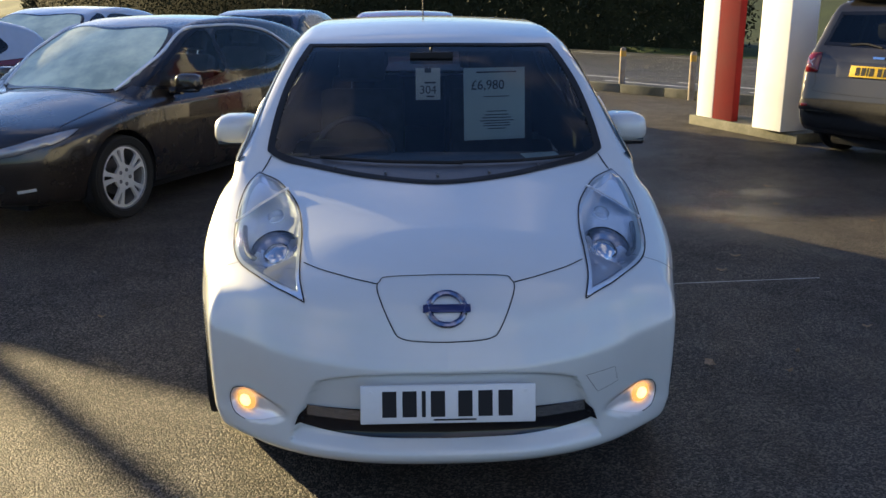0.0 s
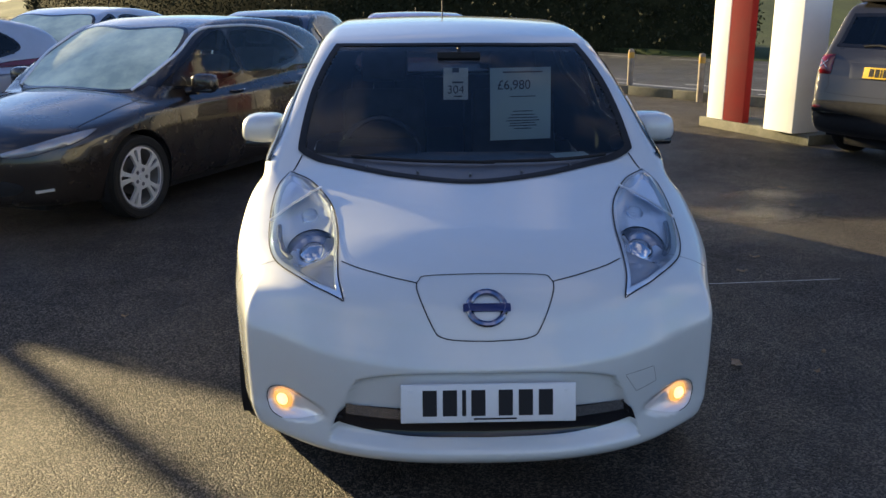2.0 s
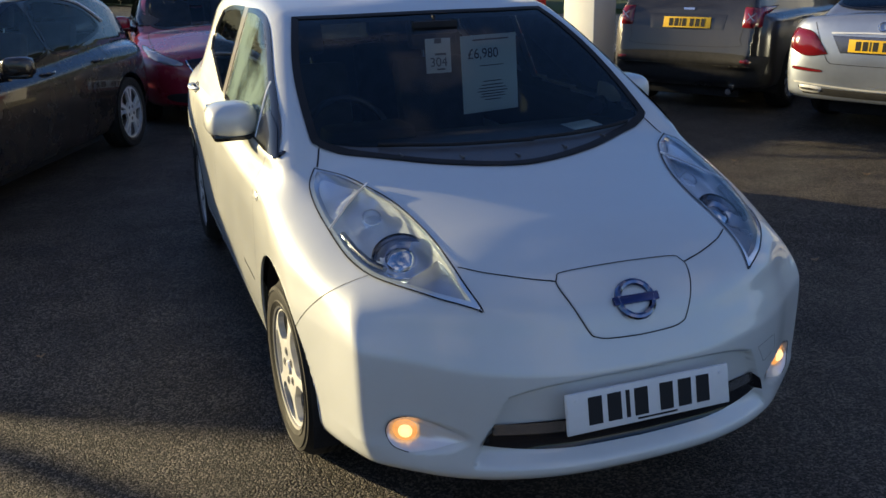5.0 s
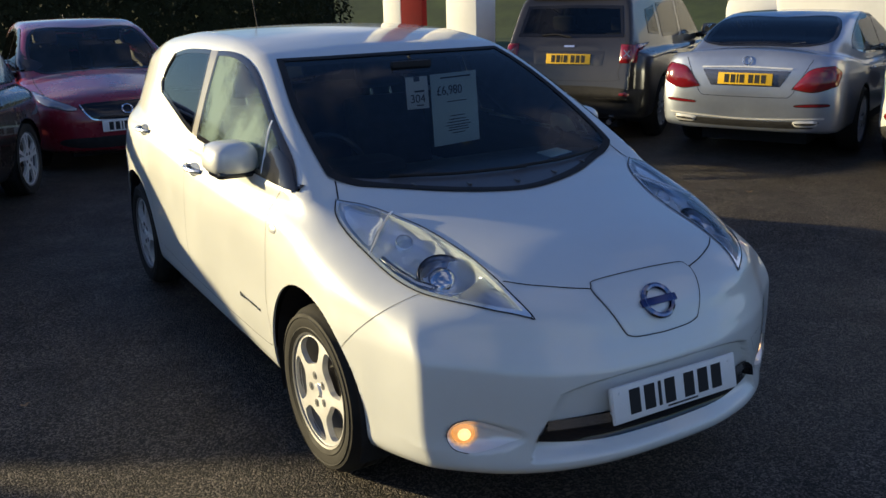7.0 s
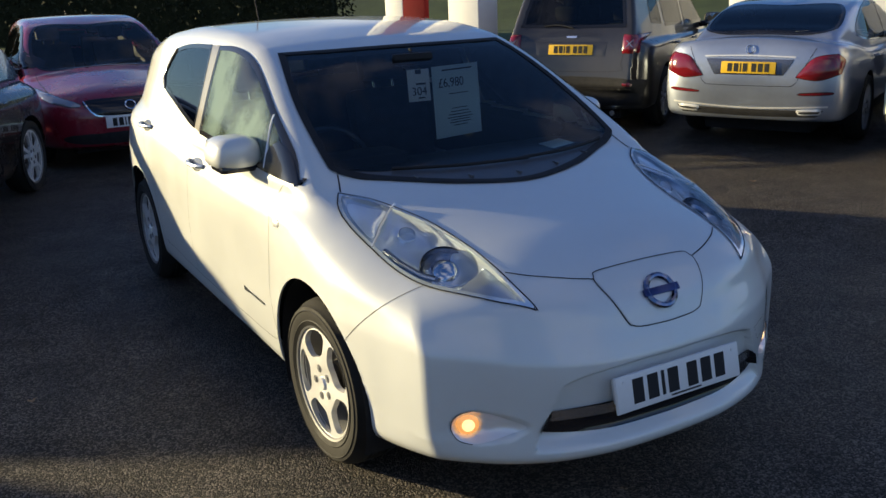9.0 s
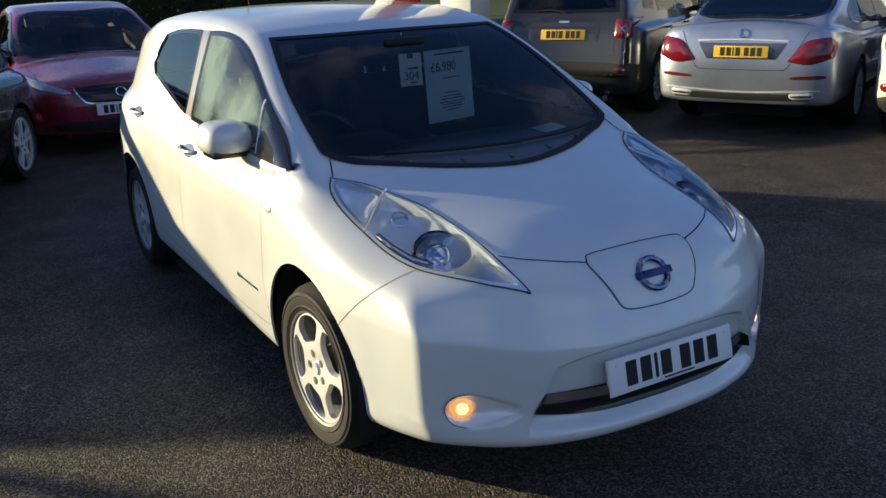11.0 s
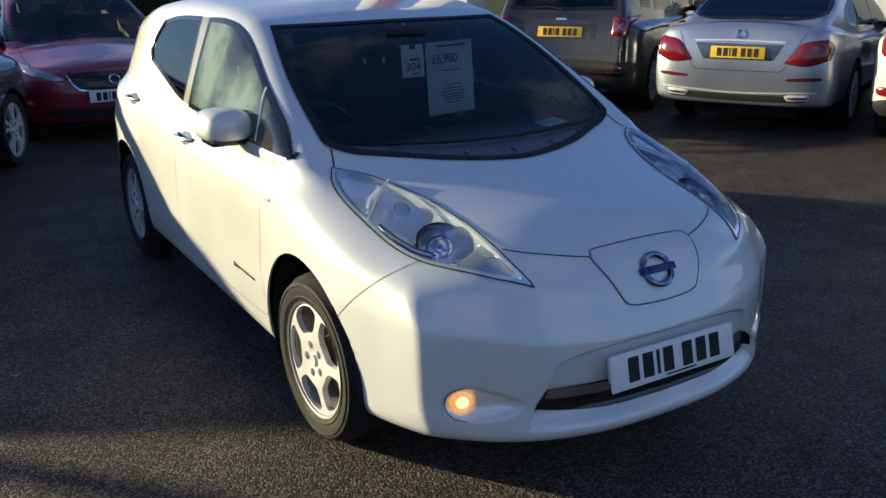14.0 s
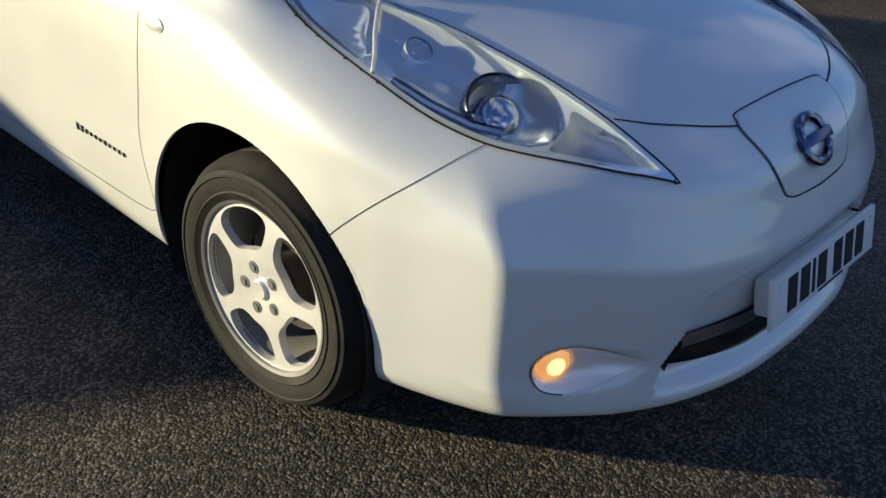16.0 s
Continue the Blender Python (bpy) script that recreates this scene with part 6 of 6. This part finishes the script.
def bollard(x, y):
    bm2 = lathe([(0.001, 0.78), (0.045, 0.765), (0.052, 0.74), (0.052, -0.05)], 16)
    bm2.transform(Matrix.Rotation(-math.pi / 2, 4, "Y"))
    e = part("bollard", bm2, TIMBER, None)
    e.location = (x, y, 0)
    bm = lathe([(0.0535, 0.62), (0.0545, 0.68), (0.0535, 0.72)], 16)
    bm.transform(Matrix.Rotation(-math.pi / 2, 4, "Y"))
    part("reflector_band", bm, AMBER, e)
    return tagged(e, "weathered timber bollard with an amber band", "bollard", "bollards along the kerb")


for x, y in ((3.66, 13.45), (4.50, 12.15)):
    bollard(x, y)


def tall_pole(x, y, h, r, name, label):
    e = part(name, cyl(bmesh.new(), (0, 0, -0.05), (0, 0, h), r, r * 0.6, 14), GALV, None)
    e.location = (x, y, 0)
    part("pole_base", cyl(bmesh.new(), (0, 0, -0.05), (0, 0, 0.9), r * 1.5, r * 1.4, 14), GALV, e)
    part("lamp_arm", tube([(0, 0, h), (0.4, -0.2, h + 0.15), (1.0, -0.5, h + 0.2)], 0.04, 8), GALV, e)
    part("lamp_head", box(bmesh.new(), (1.2, -0.6, h + 0.2), (0.5, 0.25, 0.12), 0.04), GALV, e)
    return tagged(e, label, "street lamp")


tall_pole(6.6, 28.4, 8.0, 0.075, "street_lamp", "grey steel street lamp beside the hedge")

# portal posts on their plinth
D = Vector((0.37, -0.929, 0))
N = Vector((0.929, 0.37, 0))


def slab(name, start, width, depth, z0, z1, material, label, parent=None):
    s = Vector((*start, 0))
    c = s + D * width / 2 + N * depth / 2
    bm = bmesh.new()
    box(bm, (0, 0, 0), (width, depth, z1 - z0), 0.012, Matrix.Translation((c.x, c.y, (z0 + z1) / 2)) @ Matrix.Rotation(math.atan2(D.y, D.x), 4, "Z"))
    o = part(name, bm, material, parent)
    return tagged(o, label, "post") if label else o


p1 = slab("portal_post", (3.70, 9.33), 0.31, 0.42, 0.12, 5.2, WHITEWASH, "white portal post with a dark red panel")
slab("red_panel", (3.70 + D.x * 0.312, 9.33 + D.y * 0.312), 0.37, 0.10, 0.12, 5.2, REDPANEL, "", p1)
p2 = slab("portal_post", (4.03, 8.22), 0.47, 0.42, 0.12, 5.2, WHITEWASH, "white painted portal post on a concrete plinth")
pl = slab("plinth", (3.66 - D.x * 0.05, 9.39 - D.y * 0.05), 1.92, 0.55, -0.02, 0.12, CONCRETE, "mossy concrete plinth under the portal posts")

# far white board, vans and a parked car
def far_board():
    e = new("sign_board")
    tagged(e, "white roadside sign board with a dark oval outline", "sign")
    m = pose(24.5, 13.6, 0, 0, 0, -58)
    part("board", box(bmesh.new(), (0, 0, 1.55), (2.6, 0.12, 1.3), 0.02, m), WHITEWASH, e)
    for x in (-1.1, 1.1):
        part("board_leg", cyl(bmesh.new(), m @ Vector((x, 0.1, -0.05)), m @ Vector((x, 0.1, 1.6)), 0.05), GALV, e)
    o = [m @ Vector((0.0 + 0.55 * math.cos(t), -0.07, 1.45 + 0.33 * math.sin(t))) for t in np.linspace(0, 2 * math.pi, 32, endpoint=False)]
    part("oval_outline", tube(o, 0.03, 6, True), INK, e)
    for x in (-0.28, 0.0, 0.28):
        part("logo_bar", box(bmesh.new(), (x, -0.07, 1.45), (0.12, 0.03, 0.28), 0, m), INK, e)


far_board()


def white_van():
    e = new("panel_van")
    tagged(e, "plain white panel van parked behind the saloon", "van")
    m = pose(14.2, 8.6, 0, 0, 0, -62)
    bm = bmesh.new()
    box(bm, (0, 0, 1.35), (4.4, 1.9, 2.1), 0.14, m)
    part("van_body", bm, WHITEWASH, e)
    bm = bmesh.new()
    box(bm, (-2.55, 0, 0.85), (1.2, 1.85, 1.1), 0.18, m)
    part("van_bonnet", bm, WHITEWASH, e)
    for x in (-2.3, 1.5):
        for y in (-0.86, 0.86):
            part("van_wheel", cyl(bmesh.new(), m @ Vector((x, y - 0.1, 0.34)), m @ Vector((x, y + 0.1, 0.34)), 0.34, n=24), RUBBER, e)
    part("van_line", box(bmesh.new(), (0.4, -0.955, 1.3), (0.012, 0.006, 1.7), 0, m), SEAM, e)


white_van()

# bay lines, a long crack, leaves
a, b, w = Vector((4.50, 8.47)), Vector((5.46, 6.78)), Vector((0.87, 0.49)) * 0.045
flat("bay_line", [tuple(a - w), tuple(b - w), tuple(b + w), tuple(a + w)], 0.004, LINE, "worn white bay line painted on the asphalt", "road marking", "")


def fallen_leaf(x, y, s, label="brown fallen leaf lying on the asphalt"):
    bm = bmesh.new()
    k = 9
    ring = []
    for i in range(k * 2):
        t = math.pi * i / k
        r = s * (0.62 + 0.38 * abs(math.cos(2.5 * t))) * (1 if i % 2 else 0.86)
        ring.append(bm.verts.new((r * math.cos(t), r * 0.62 * math.sin(t), 0.006 + 0.012 * abs(math.cos(t)) + random.uniform(0, 0.004))))
    c = bm.verts.new((0, 0, 0.004))
    for i in range(k * 2):
        bm.faces.new((c, ring[i], ring[(i + 1) % (k * 2)]))
    o = part("leaf", bm, DEAD, None)
    o.matrix_world = pose(x, y, 0, 0, 0, random.uniform(0, 360))
    return tagged(o, label, "leaf", "fallen leaves")


for x, y, r in ((1.28, 1.34, 0.05), (1.83, 2.80, 0.04), (2.03, 3.11, 0.04), (1.75, 1.47, 0.022), (1.615, 1.24, 0.022), (2.25, 1.79, 0.03), (1.6, 3.3, 0.025), (-1.76, 2.11, 0.025), (2.9, 4.6, 0.04), (3.1, 5.3, 0.05), (3.4, 4.0, 0.03), (4.0, 3.2, 0.03)):
    fallen_leaf(x, y, r)
def damp_patch(cx, cy, rx, ry, turn, seed):
    """A thin irregular wet stain lying on the asphalt, its sun glare put in as paler stones."""
    g = np.random.default_rng(seed)
    ph = g.uniform(0, 6.28, 6)
    pts = []
    for t in np.linspace(0, 2 * math.pi, 90, endpoint=False):
        k = 1 + sum(0.16 / (i + 1) * math.sin((2 * i + 2) * t + ph[i]) for i in range(6))
        q = Matrix.Rotation(radians(turn), 2) @ Vector((rx * k * math.cos(t), ry * k * math.sin(t)))
        pts.append((cx + q.x, cy + q.y))
    return flat("damp_patch", pts, 0.0025, DAMP_GLARE, "irregular damp patch on the asphalt, stones paled to imitate sun glints", "stain")


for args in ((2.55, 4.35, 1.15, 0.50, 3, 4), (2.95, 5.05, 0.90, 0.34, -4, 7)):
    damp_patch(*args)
# unseen post, added to cast the dark stripe across the asphalt
tall_pole(-10.79, 11.11, 6.5, 0.085, "street_lamp", "slim grey steel lamp post out of view, added for its shadow")
flat("crack_seal", [(1.30, 2.545), (2.38, 2.632), (2.38, 2.642), (1.30, 2.555)], 0.003, LINE, "thin pale joint line in the asphalt", "joint line", "")
